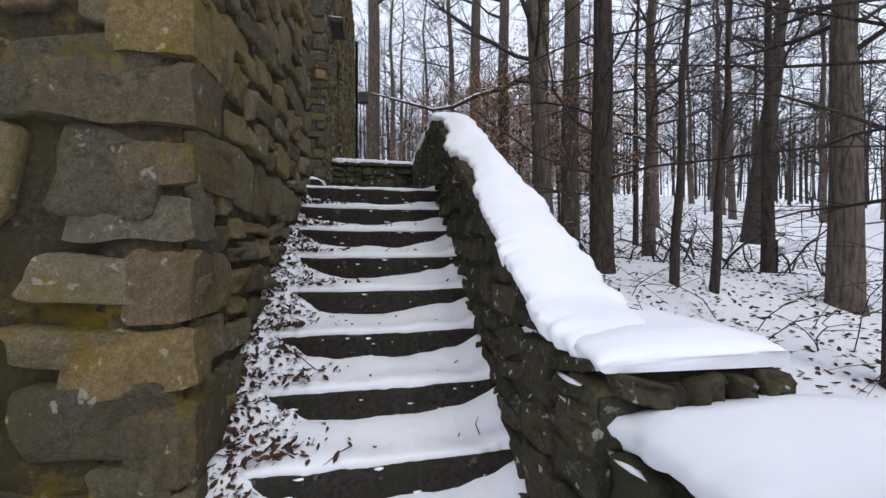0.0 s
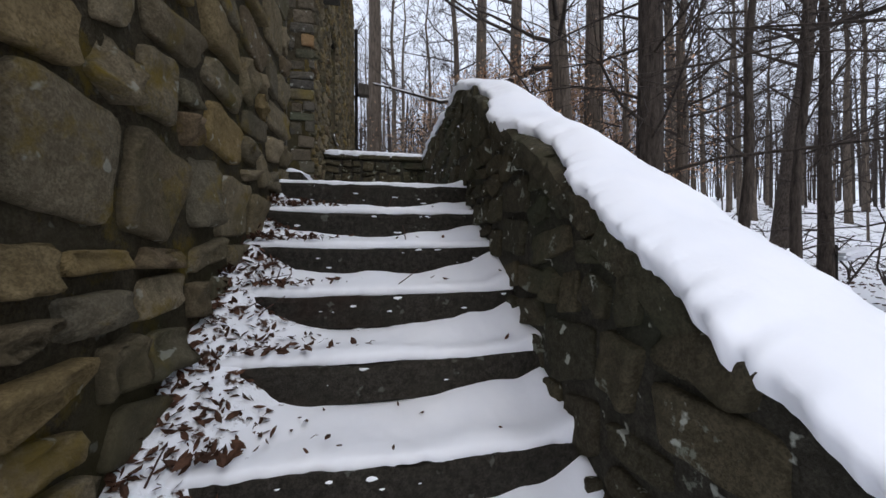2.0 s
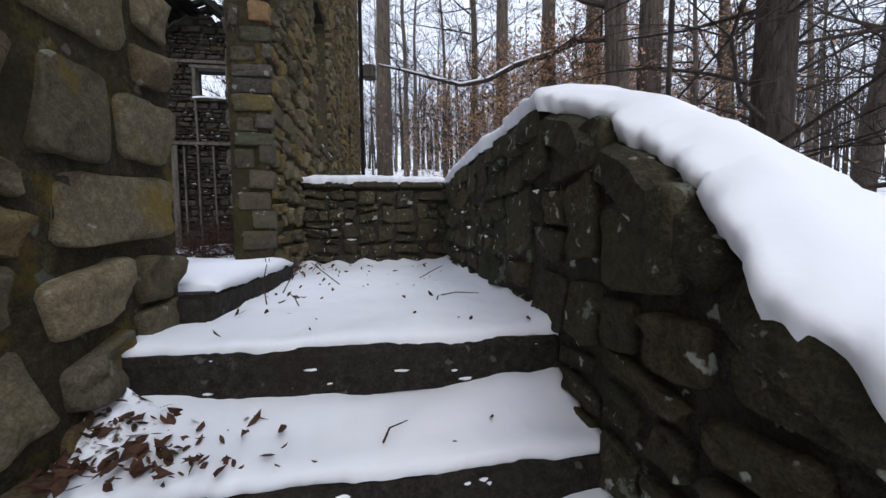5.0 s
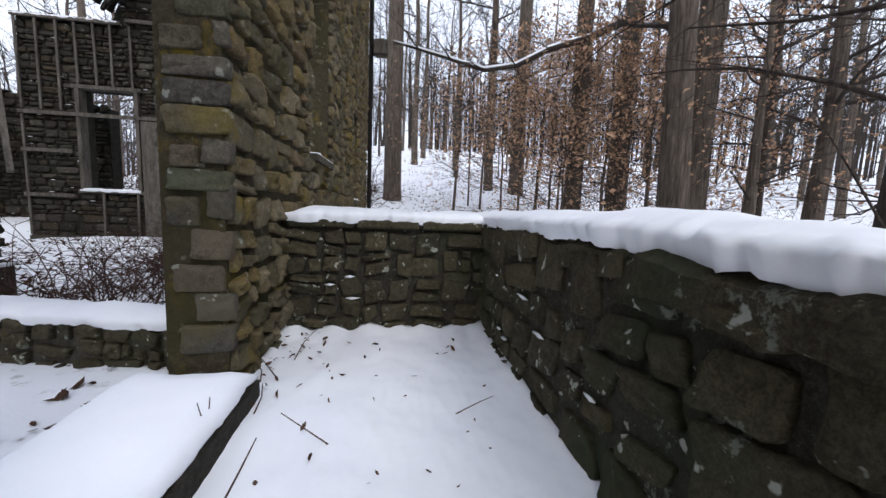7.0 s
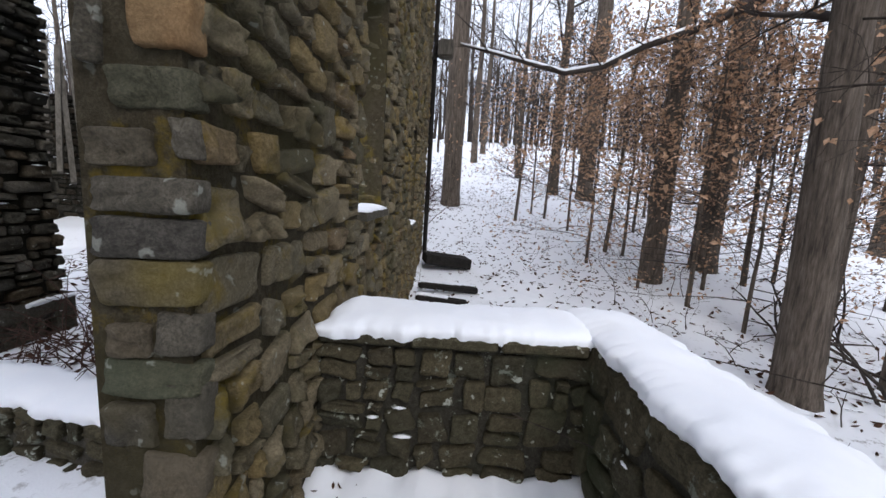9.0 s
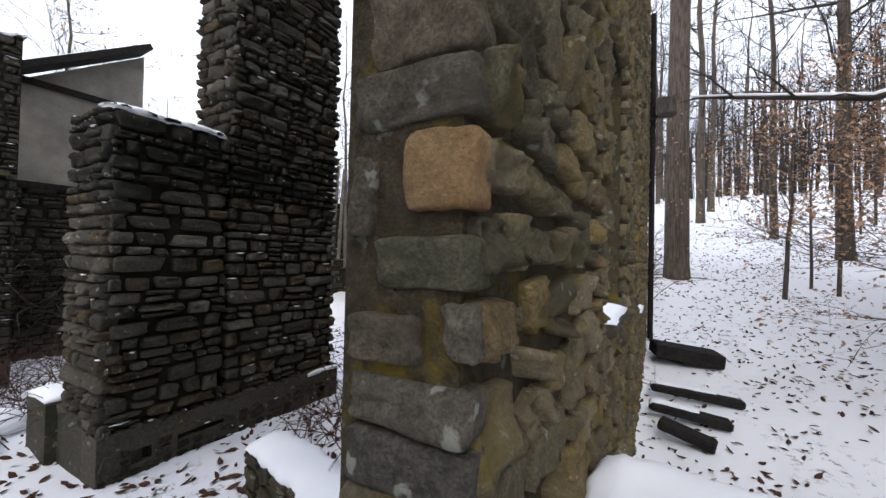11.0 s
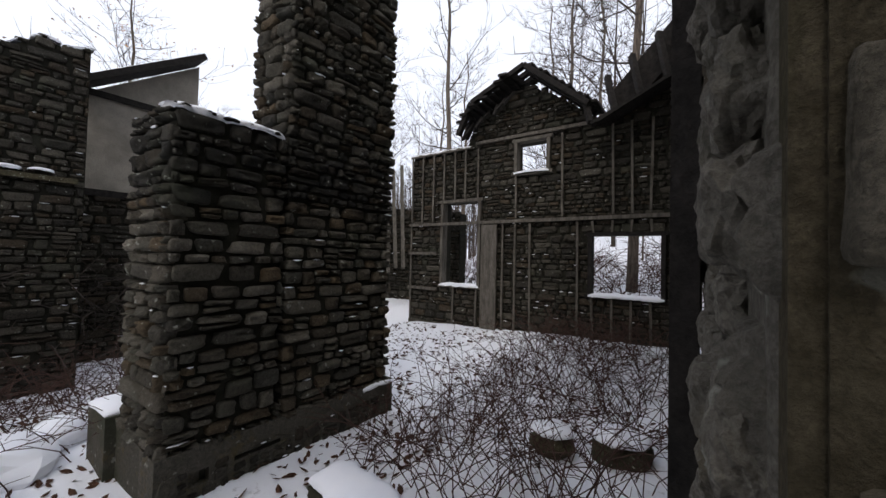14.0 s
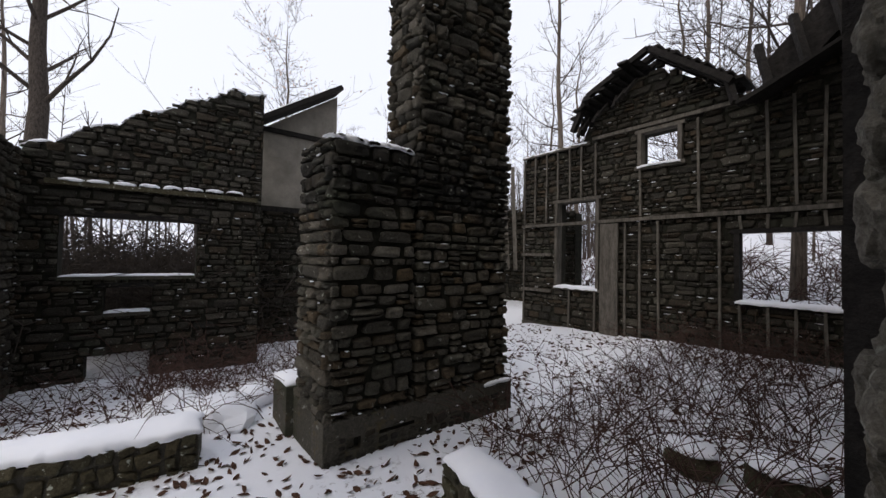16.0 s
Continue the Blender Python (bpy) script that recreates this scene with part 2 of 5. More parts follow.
def unit_stone(jitter, chamfer, per=4, round_face=False):
    """An irregular four-sided block with knocked-off corners and a gently uneven face."""
    R = STONE_RNG
    cor = [Vector((sx * 0.5 * R.uniform(1 - jitter, 1.02), sz * 0.5 * R.uniform(1 - jitter, 1.02))) for sx, sz in ((1, -1), (1, 1), (-1, 1), (-1, -1))]
    ring = []
    for k in range(4):
        p, c, q = cor[k - 1], cor[k], cor[(k + 1) % 4]
        ca, cb = R.uniform(0.4, 0.95) * chamfer, R.uniform(0.4, 0.95) * chamfer
        a, d = c.lerp(p, ca), c.lerp(q, cb)
        ring += [a, ((a + d) / 2).lerp(c, 0.35), d]
        for m in range(1, per - 2):
            ring.append(d.lerp(q.lerp(c, chamfer), m / (per - 2)) * R.uniform(0.94, 1.04))
    n = len(ring)
    verts, faces = [], []
    tx, tz = R.uniform(-0.3, 0.3), R.uniform(-0.3, 0.3)
    off = Vector((R.uniform(0, 50), R.uniform(0, 50), 0))
    rings = ((0.6, 0.98), (-0.27, 1.0), (-0.42, 0.97), (-0.48, 0.9), (-0.5, 0.68), (-0.5, 0.36))
    if round_face:
        rings = ((0.6, 0.96), (-0.1, 1.0), (-0.3, 0.97), (-0.42, 0.88), (-0.49, 0.66), (-0.5, 0.36))
    for y, sc in rings:
        for p in ring:
            wob = 0.24 * noise.noise(Vector((p.x, p.y, 0)) * sc * 2.6 + off) + 0.12 * noise.noise(Vector((p.x, p.y, 3)) * sc * 7 + off) if y < -0.3 else 0
            verts.append((p.x * sc, y + (tx * p.x + tz * p.y) * (y < 0) + wob, p.y * sc))
    verts.append((0, -0.5 + 0.22 * noise.noise(off), 0))
    m = len(rings) - 1
    for i in range(m):
        for k in range(n):
            a, b = i * n + k, i * n + (k + 1) % n
            faces.append((a, b, b + n, a + n))
    for k in range(n):
        faces.append((m * n + k, m * n + (k + 1) % n, (m + 1) * n))
    return np.array(verts), faces


SHAPES = {"rubble": [unit_stone(0.42, 0.2, 5) for _ in range(36)], "course": [unit_stone(0.3, 0.26, 4, True) for _ in range(40)], "slab": [unit_stone(0.12, 0.16, 6) for _ in range(20)]}
STONE_MESH = {}


def stone_mesh(style, i, mat):
    key = (style, i, mat)
    if key not in STONE_MESH:
        v, f = SHAPES[style][i]
        me = lists_to_mesh("stone", v, f, mat)
        STONE_MESH[key] = me
    return STONE_MESH[key]


def rubble_cells(rng, u0, u1, z0, z1, size):
    """Splits a rectangle into mixed stone beds."""
    out, todo = [], [(u0, u1, z0, z1)]
    while todo:
        a, b, c, d = todo.pop()
        w, h = b - a, d - c
        if w * h < size * size * rng.uniform(0.55, 2.2) and w < 3.2 * h and h < 1.5 * w or min(w, h) < size * 0.45 and max(w, h) < size * 2.2:
            out.append((a, b, c, d))
        elif w > h * rng.uniform(1.0, 2.0):
            m = a + w * rng.uniform(0.35, 0.65)
            todo += [(a, m, c, d), (m, b, c, d)]
        else:
            m = c + h * rng.uniform(0.35, 0.65)
            todo += [(a, b, c, m), (a, b, m, d)]
    return out


def course_cells(rng, u0, u1, z0, z1, size):
    out, z = [], z0
    while z < z1:
        h = size * rng.uniform(0.6, 1.5)
        u = u0 - rng.uniform(0, size)
        while u < u1:
            w = h * rng.choice((rng.uniform(0.9, 1.8), rng.uniform(1.4, 3.2)))
            if rng.random() < 0.2 and h > size * 0.9:
                k = rng.uniform(0.4, 0.6)
                out += [(u, u + w, z, z + h * k), (u, u + w, z + h * k, z + h)]
            else:
                out.append((u, u + w, z, z + h))
            u += w
        z += h
    return out


def lay_stones(parent, origin, along, length, z0, top, mat, style, size, depth=0.1, holes=(), seed=1, near=None, gap=0.012, limit=300, batter=0.0, keep=None, bottom=None):
    """Lays stones on the face that starts at origin, runs along a unit vector (its outside on the right-hand side) and reaches up to top(u)."""
    rng = random.Random(seed)
    ax = Vector((along[0], along[1], 0)).normalized()
    inn = Vector((-ax.y, ax.x, 0))
    zmax = max(top(length * i / 40) for i in range(41))
    cells = (rubble_cells if style == "rubble" else course_cells)(rng, 0, length, z0, zmax, size)
    built = []
    for a, b, c, d in cells:
        a, b = max(a, 0), min(b, length)
        for ha, hb, hc, hd in holes:
            if a < hb and b > ha and c < hd and d > hc:
                cuts = [(b - ha, 0), (hb - a, 1), (d - hc, 2), (hd - c, 3)]
                _, w = min(cuts)
                if w == 0: b = ha
                elif w == 1: a = hb
                elif w == 2: d = hc
                else: c = hd
        m = (a + b) / 2
        t = top(m)
        if d > t + size * 0.35:
            d = t + size * 0.1
        if bottom and c < bottom(m):
            c = bottom(m) - 0.05
        if b - a < size * 0.3 or d - c < size * 0.28:
            continue
        if keep and not keep(m, (c + d) / 2):
            continue
        built.append((a, b, c, d))
    if near is not None:
        built.sort(key=lambda q: (q[0] + q[1]) / 2 < near[0] or (q[0] + q[1]) / 2 > near[1] or (q[2] + q[3]) / 2 > near[2])
    grow = 1.02 if style == 'course' else 1.08
    fleck = {'grey': 0.09, 'sooty': 0.05, 'dark': 0.07}.get(mat, 0.0)
    fv, ff = [], []
    verts, faces = [], []
    for i, (a, b, c, d) in enumerate(built):
        k = rng.randrange(len(SHAPES[style]))
        w, h = b - a - gap, d - c - gap
        dep = depth * rng.uniform(0.6, 1.4)
        zc = (c + d) / 2 + (rng.uniform(-0.1, 0.1) * h if style == 'course' else 0)
        ce = Vector(origin) + ax * (a + b) / 2 + inn * (dep * 0.28 + batter * zc) + Vector((0, 0, zc))
        ang = rng.gauss(0, 0.13) if style == "rubble" else rng.uniform(-0.06, 0.06)
        if rng.random() < fleck:
            fw, fd = min(0.08, w * rng.uniform(0.12, 0.45)), min(0.02, dep * 0.22)
            fc = ce - inn * dep * 0.42 + ax * w * rng.uniform(-0.2, 0.2) + Vector((0, 0, h * 0.44))
            base = len(fv)
            for q in range(8):
                th = q * math.pi / 4
                fv.append(tuple(fc + ax * math.cos(th) * fw * rng.uniform(0.7, 1.1) + inn * math.sin(th) * fd))
            fv.append(tuple(fc + Vector((0, 0, min(0.006, fw * 0.2)))))
            fv.append(tuple(fc - Vector((0, 0, 0.012))))
            for q in range(8):
                ff.append((base + q, base + (q + 1) % 8, base + 8))
                ff.append((base + (q + 1) % 8, base + q, base + 9))
        mat4 = Matrix.Translation(ce) @ Matrix.Rotation(math.atan2(ax.y, ax.x), 4, "Z") @ Matrix.Rotation(ang, 4, "Y") @ Matrix.Diagonal((w * grow, dep, h * grow, 1))
        if near is not None and i < limit:
            ob = new("stone", stone_mesh(style, k, mat))
            put_under(ob, parent)
            ob.matrix_basis = mat4
        else:
            v, f = SHAPES[style][k]
            base = len(verts)
            mm = np.array(mat4)
            vv = v @ mm[:3, :3].T + mm[:3, 3]
            verts.extend(map(tuple, vv))
            faces.extend(tuple(x + base for x in q) for q in f)
    if fv:
        ob = new("snow_flecks", lists_to_mesh("snow_flecks", fv, ff, "snow"))
        put_under(ob, parent)
        tagged(ob, kind="stuff")
    if verts:
        ob = new("stones", lists_to_mesh("stones", verts, faces, mat + "_i"))
        put_under(ob, parent)
        tagged(ob, kind="stuff")


def wall_core(name, origin, along, length, thick, z0, top, mat, holes=(), parent=None, inset=0.03, batter=0.0):
    """The mortar body of a wall as upright slabs between the openings."""
    ax = Vector((along[0], along[1], 0)).normalized()
    inn = Vector((-ax.y, ax.x, 0))
    us = sorted({0.0, length, *[h for q in holes for h in q[:2]], *[length * i / 12 for i in range(13)]})
    bm = bmesh.new()
    for a, b in zip(us, us[1:]):
        if b - a < 1e-4:
            continue
        m = (a + b) / 2
        cuts = sorted((c, d) for ha, hb, c, d in holes if ha <= m <= hb)
        z, spans = z0, []
        for c, d in cuts:
            spans.append((z, c, 0))
            z = d
        spans.append((z, None, 1))
        for lo, hi, is_top in spans:
            ha = top(a + 1e-3) - 0.04 if is_top else hi
            hb = top(b - 1e-3) - 0.04 if is_top else hi
            if max(ha, hb) - lo < 0.02:
                continue
            vs = []
            for u, h in ((a, ha), (b, hb)):
                for q in (inset, thick - inset):
                    for z in (lo, max(h, lo + 0.01)):
                        p = Vector(origin) + ax * u + inn * (q + (batter * z if q == inset else 0))
                        vs.append(bm.verts.new((p.x, p.y, z)))
            for f in ((0, 1, 3, 2), (4, 6, 7, 5), (0, 4, 5, 1), (2, 3, 7, 6), (0, 2, 6, 4), (1, 5, 7, 3)):
                bm.faces.new([vs[i] for i in f])
    bmesh.ops.recalc_face_normals(bm, faces=bm.faces)
    return part(name, bm, mat, parent)


def rim(p, seed):
    """Uneven outline of lying snow: broad lobes, small bites and crumbs."""
    q = Vector((seed * 1.7, 0, 0))
    return noise.noise(p * 3.5 + q) + 0.6 * noise.noise(p * 9 + q) + 0.45 * noise.noise(p * 24 + q) + 0.25 * noise.noise(p * 55 + q)


def snow_strip(name, rows, parent=None, thick=0.07, seed=0, label="", ragged=0.03, n=9, step=0.03):
    """A snow cover over a band; rows: (left point, right point) pairs along the band. Its rim is rounded, crumbly and hangs over a little."""
    pts = []
    for (l, r), (l2, r2) in zip(rows, rows[1:]):
        l, r, l2, r2 = Vector(l), Vector(r), Vector(l2), Vector(r2)
        k = max(2, int(((l2 - l).length + (r2 - r).length) / 2 / step))
        for i in range(k):
            pts.append((l.lerp(l2, i / k), r.lerp(r2, i / k)))
    pts.append((Vector(rows[-1][0]), Vector(rows[-1][1])))
    verts, faces = [], []
    m = len(pts)
    for i, (l, r) in enumerate(pts):
        w = (r - l).length
        end = min(1, min(i, m - 1 - i) * step / 0.1)
        d = (r - l).normalized()
        a, b = l - d * ragged * rim(l, seed), r + d * ragged * rim(r, seed + 9)
        da, db = 0.02 + 0.018 * rim(l * 1.3, seed + 4), 0.02 + 0.018 * rim(r * 1.3, seed + 5)
        verts.append(a + d * 0.02 + Vector((0, 0, -max(da, 0.004))))
        for k in range(n):
            s = k / (n - 1)
            s = s * s * (3 - 2 * s) * 0.5 + s * 0.5
            e = min(s, 1 - s) * w
            rise = thick * min(1, 0.3 + 0.7 * math.sqrt(min(1, e / max(thick * 1.6, 0.01)))) * (0.35 + 0.65 * math.sqrt(end))
            p = a.lerp(b, s)
            if end < 1:
                o = (pts[1][0] - pts[0][0]) if i < m / 2 else (pts[-2][0] - pts[-1][0])
                p = p - o.normalized() * ragged * 1.3 * (1 - end) * rim(p, seed + 2)
            near = max(0.0, 1 - e / 0.12)
            rise += (0.02 * noise.noise(p * 2.5 + Vector((seed, 0, 0))) + 0.01 * noise.noise(p * 7)) * min(1, e * 8)
            rise += 0.012 * near * (noise.noise(p * 22) + 0.6 * noise.noise(p * 50))
            verts.append(p + Vector((0, 0, max(rise, 0.006))))
        verts.append(b - d * 0.02 + Vector((0, 0, -max(db, 0.004))))
    q = n + 2
    for i in range(m - 1):
        for k in range(q - 1):
            a = i * q + k
            faces.append((a, a + 1, a + q + 1, a + q))
    faces.append(tuple(range(q))[::-1])
    faces.append(tuple((m - 1) * q + k for k in range(q)))
    ob = new(name, lists_to_mesh(name, verts, faces, "snow"))
    put_under(ob, parent)
    return tagged(ob, label)


def rough_block(bm, a, b, w, d, seed, rough=0.02):
    """A hewn stone from a to b with broken, uneven faces."""
    a, b = Vector(a), Vector(b)
    ax = (b - a).normalized()
    side = ax.cross(Vector((0, 0, 1))).normalized()
    up = side.cross(ax)
    nu, ring = max(4, int((b - a).length / 0.035)), []
    prof = [(-0.5, -0.5), (0, -0.5), (0.5, -0.5), (0.5, -0.1), (0.5, 0.3), (0.4, 0.5), (0.15, 0.5), (-0.15, 0.5), (-0.4, 0.5), (-0.5, 0.3), (-0.5, -0.1)]
    for i in range(nu + 1):
        base = a.lerp(b, i / nu)
        tip = 0.9 if i in (0, nu) else 1.0
        row = []
        for x, z in prof:
            p = base + side * x * w * tip + up * z * d * tip
            k = Vector((seed * 3.1, 0, 0))
            p += Vector((noise.noise(p * 6 + k), 0.5 * noise.noise(p * 8 - k), noise.noise(p * 7 + k * 2))) * rough
            p += side * rough * 0.6 * noise.noise(p * 21 + k)
            row.append(bm.verts.new(p))
        ring.append(row)
    for r0, r1 in zip(ring, ring[1:]):
        for k in range(len(prof)):
            bm.faces.new((r0[k], r0[(k + 1) % len(prof)], r1[(k + 1) % len(prof)], r1[k]))
    bm.faces.new(ring[0][::-1])
    bm.faces.new(ring[-1])
    bmesh.ops.recalc_face_normals(bm, faces=bm.faces)


# ---- ground ----
def smooth(a, b, x):
    t = min(1, max(0, (x - a) / (b - a)))
    return t * t * (3 - 2 * t)


def ground_z(x, y):
    """Height of the ground: a wooded slope that rises ahead; the ruin's inside lies on its own level."""
    pts = [(-400, -9.0), (-8, -2.4), (0, -2.02), (1, -1.95), (3, -1.5), (6, -0.62), (9.5, -0.45), (13, 0.05), (25, 2.9), (60, 9.5), (140, 15), (500, 20)]
    z = pts[-1][1]
    for (a, za), (b, zb) in zip(pts, pts[1:]):
        if y <= b:
            t = max(0, (y - a) / (b - a))
            z = za + (zb - za) * t
            break
    z -= 0.08 * max(0, min(x, 12) - 1.5) * smooth(16, 5, y)
    inside = smooth(-0.3, -0.9, x) * smooth(1.4, 1.8, y) * smooth(12.9, 12.2, y)
    zi = -0.36 + 0.3 * smooth(8.5, 12.3, y) - 0.4 * smooth(-5, -9, x)
    zi += 0.1 * smooth(-3.2, -0.8, x)
    z = z * (1 - inside) + zi * inside
    if x < -9.6:
        z = z * (1 - smooth(-9.6, -11, x)) + smooth(-9.6, -11, x) * (-0.6 + 0.05 * max(0, -x - 11))
    pit = smooth(-1.0, -0.8, x) * smooth(1.15, 0.95, x) * smooth(6.1, 5.9, y) * smooth(0.6, 0.9, y)
    z = z * (1 - pit) + min(z, -2.3) * pit
    z += 0.10 * noise.noise(Vector((x * 0.5, y * 0.5, 0))) * smooth(1.2, 3, abs(x - 0.2)) + 0.03 * noise.noise(Vector((x * 2.1, y * 2.1, 5)))
    return z


def axis_steps(lo, hi, fine, far):
    out, v = [], lo
    while v < hi:
        out.append(v)
        v += fine
    up, dn, s = hi, lo, fine
    ups, dns = [hi], []
    while up < far:
        s *= 1.18
        up += s
        dn -= s
        ups.append(up)
        dns.append(dn)
    return dns[::-1] + out + ups


gx, gy = axis_steps(-14, 14, 0.16, 600), axis_steps(-3, 22, 0.16, 600)
gv = [(x, y, ground_z(x, y)) for y in gy for x in gx]
gf = [(j * len(gx) + i, j * len(gx) + i + 1, (j + 1) * len(gx) + i + 1, (j + 1) * len(gx) + i) for j in range(len(gy) - 1) for i in range(len(gx) - 1)]


def build_ground(t, put):
    n = noise_tex(t, put, 9, 6, 0.7)
    w = noise_tex(t, put, 0.6, 4, 0.6)
    c = mix(t, ramp(t, n, [(0.56, (0, 0, 0)), (0.66, (0.9, 0.9, 0.9))]), (0.87, 0.885, 0.92), (0.1, 0.07, 0.05))
    c = mix(t, ramp(t, w, [(0.48, (1, 1, 1)), (0.6, (0.0, 0.0, 0.0))]), c, (0.87, 0.885, 0.92))
    return c, n


M["ground"] = material("thin_snow_over_leaf_litter", build_ground, 0.85, 0.4)
ground = tagged(new("ground", lists_to_mesh("ground", gv, gf, "ground")), "snow-covered woodland ground with leaf litter showing through", "ground", kind="structure")

# ---- stairs and landing ----
RISE, TREAD, STEPS = 0.2, 0.281, 10
EDGE_Y = 3.565
STAIR_L, STAIR_R = -0.5, 0.86
stairs = empty("stone_stairs", "dark wet stone steps under snow and leaves", "stairs", (0, 3, -1), kind="structure")
for i in range(STEPS):
    y, z = EDGE_Y - i * TREAD, -i * RISE - 0.03
    rng = random.Random(i)
    bm = bmesh.new()
    back = y + TREAD + 0.1 if i else 5.75
    nx = 14
    verts = []
    for k in range(nx + 1):
        x = STAIR_L + (STAIR_R - STAIR_L) * k / nx
        worn = -0.016 * math.sin(math.pi * k / nx) * (i > 0) + rng.uniform(-0.004, 0.004)
        fy = y + rng.uniform(-0.008, 0.008)
        verts.append([bm.verts.new(Vector(p)) for p in ((x, back, z + worn), (x, fy + 0.015, z + worn), (x, fy, z - 0.02 + worn), (x, fy + 0.005, z - 0.14), (x, fy + 0.04, z - 0.16), (x, fy + 0.03, z - RISE - 0.12), (x, back, z - RISE - 0.12))])
    for a, b in zip(verts, verts[1:]):
        for k in range(7):
            bm.faces.new((a[k], b[k], b[(k + 1) % 7], a[(k + 1) % 7]))
    bm.faces.new(verts[0][::-1])
    bm.faces.new(verts[-1])
    bmesh.ops.recalc_face_normals(bm, faces=bm.faces)
    part("step", bm, "step", stairs)


def tread_snow(i):
    """Snow on one tread: thin and broken at the nosing, banked against the riser behind and the parapet."""
    y, z = EDGE_Y - i * TREAD, -i * RISE - 0.03
    back = y + TREAD + 0.045 if i else 5.69
    nu, nv = 110, 16 if i else 70
    x0, x1 = STAIR_L + 0.03, STAIR_R - 0.06
    verts, faces = [], []
    for a in range(nu + 1):
        x = x0 + (x1 - x0) * a / nu
        s = a / nu
        lip = y + 0.012 + 0.016 * rim(Vector((x, i * 3.1, 0)), i)
        bank = 0.035 + 0.075 * smooth(0.55, 1.0, s) * (0.4 + 0.6 * noise.noise(Vector((i * 1.9, 4, 0))) + 0.4) + 0.05 * smooth(0.4, 0.0, s)
        bank += 0.02 * noise.noise(Vector((x * 4, i * 2.3, 1)))
        side = smooth(0.86, 1.0, s) * 0.05 * (i > 2)
        verts.append(Vector((x, lip + 0.012, z - 0.012 - 0.012 * max(0, rim(Vector((x, i, 2)), i + 3)))))
        for b in range(nv + 1):
            t = b / nv
            py = lip + (back - lip) * t
            h = 0.03 * min(1, 0.35 + 0.65 * math.sqrt(min(1, (py - lip) / 0.05)))
            h += (bank * smooth(0.25, 1.0, t) if i else 0.035 * smooth(0.9, 1.0, t) * (1 + noise.noise(Vector((x * 9, 0, 0)))) + 0.04 * smooth(0.86, 1.0, s)) + side
            p = Vector((x, py, z + h))
            h = 0.012 * noise.noise(p * 4.5) + 0.006 * noise.noise(p * 13) + 0.003 * noise.noise(p * 37)
            p.z += h * min(1, (py - lip) / 0.04)
            verts.append(p)
        verts.append(Vector((x, back, z - 0.01)))
    q = nv + 3
    for a in range(nu):
        for b in range(q - 1):
            k = a * q + b
            faces.append((k, k + q, k + q + 1, k + 1))
    return new("step_snow", lists_to_mesh("step_snow", verts, faces, "snow"))


for i in range(STEPS):
    tagged(tread_snow(i), "layer of fresh snow on a stair tread" if i else "smooth snow on the stair landing", "snow", "snow on the stairs")

# ---- house front wall with the doorway ----
FACE = -0.44
DOOR0, DOOR1 = 3.88, 4.93
FY0, FY1 = 1.48, 12.5
THICK = 0.245
front = empty("wall_front", "tall rubble fieldstone house wall with brown mortar", "wall", (FACE, 4, -1), kind="structure")
front_holes = [(DOOR0 - FY0, DOOR1 - FY0, -3, 40), (6.42 - FY0, 7.2 - FY0, 1.15, 2.75), (9.4 - FY0, 10.2 - FY0, 0.84, 2.25)]
front_top = lambda u: 5.6 if u + FY0 < 4.5 else 6.4
wall_core("mortar_body", (FACE, FY0, 0), (0, 1), FY1 - FY0, THICK, -2.3, front_top, "mortar", front_holes, front, 0.012)
lay_stones(front, (FACE, FY0, 0), (0, 1), DOOR0 - FY0, -2.2, front_top, "brown", "rubble", 0.26, 0.1, (), 11, (0, 9, 1.9), 0.02, 300)
lay_stones(front, (FACE, DOOR1, 0), (0, 1), FY1 - DOOR1, -1.0, lambda u: 6.4, "brown", "rubble", 0.17, 0.1, [(a + FY0 - DOOR1, b + FY0 - DOOR1, c, d) for a, b, c, d in front_holes[1:]], 15, (0, 3.0, 2.8), 0.016, 300)
# near end of the wall, facing the foot of the stairs
lay_stones(front, (FACE - 2.5, FY0, 0), (1, 0), 2.5, -2.2, lambda u: 5.6, "brown", "rubble", 0.4, 0.1, (), 12, (1.2, 2.5, 1.5), 0.03)
wall_core("mortar_body", (FACE - 2.5, FY0 + 0.01, 0), (1, 0), 2.45, THICK, -2.3, lambda u: 5.6, "mortar", (), front, 0.014)
# quoins that turn the corner
rng = random.Random(52)
z, flip = -1.9, False
while z < 3.2:
    h = rng.uniform(0.16, 0.3)
    la, lb = (rng.uniform(0.32, 0.45), rng.uniform(0.16, 0.22)) if flip else (rng.uniform(0.18, 0.24), rng.uniform(0.3, 0.42))
    bm = bmesh.new()
    rough_block(bm, (FACE - la, FY0 - 0.03 + lb / 2, z + h / 2), (FACE + 0.03, FY0 - 0.03 + lb / 2, z + h / 2), lb, h - 0.02, z * 5, 0.025)
    part("stone", bm, "brown", front)
    z += h + 0.012
    flip = not flip
# doorway side nearer the stairs
lay_stones(front, (FACE - 0.01, DOOR0, 0), (-1, 0), THICK - 0.02, 0.1, lambda u: 5.6, "brown", "course", 0.16, 0.1, (), 14, (0, 1, 9), 0.02)
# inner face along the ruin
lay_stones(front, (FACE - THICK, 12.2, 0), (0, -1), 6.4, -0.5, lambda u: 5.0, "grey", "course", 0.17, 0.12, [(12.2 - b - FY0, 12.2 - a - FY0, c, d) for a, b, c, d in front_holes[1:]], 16)
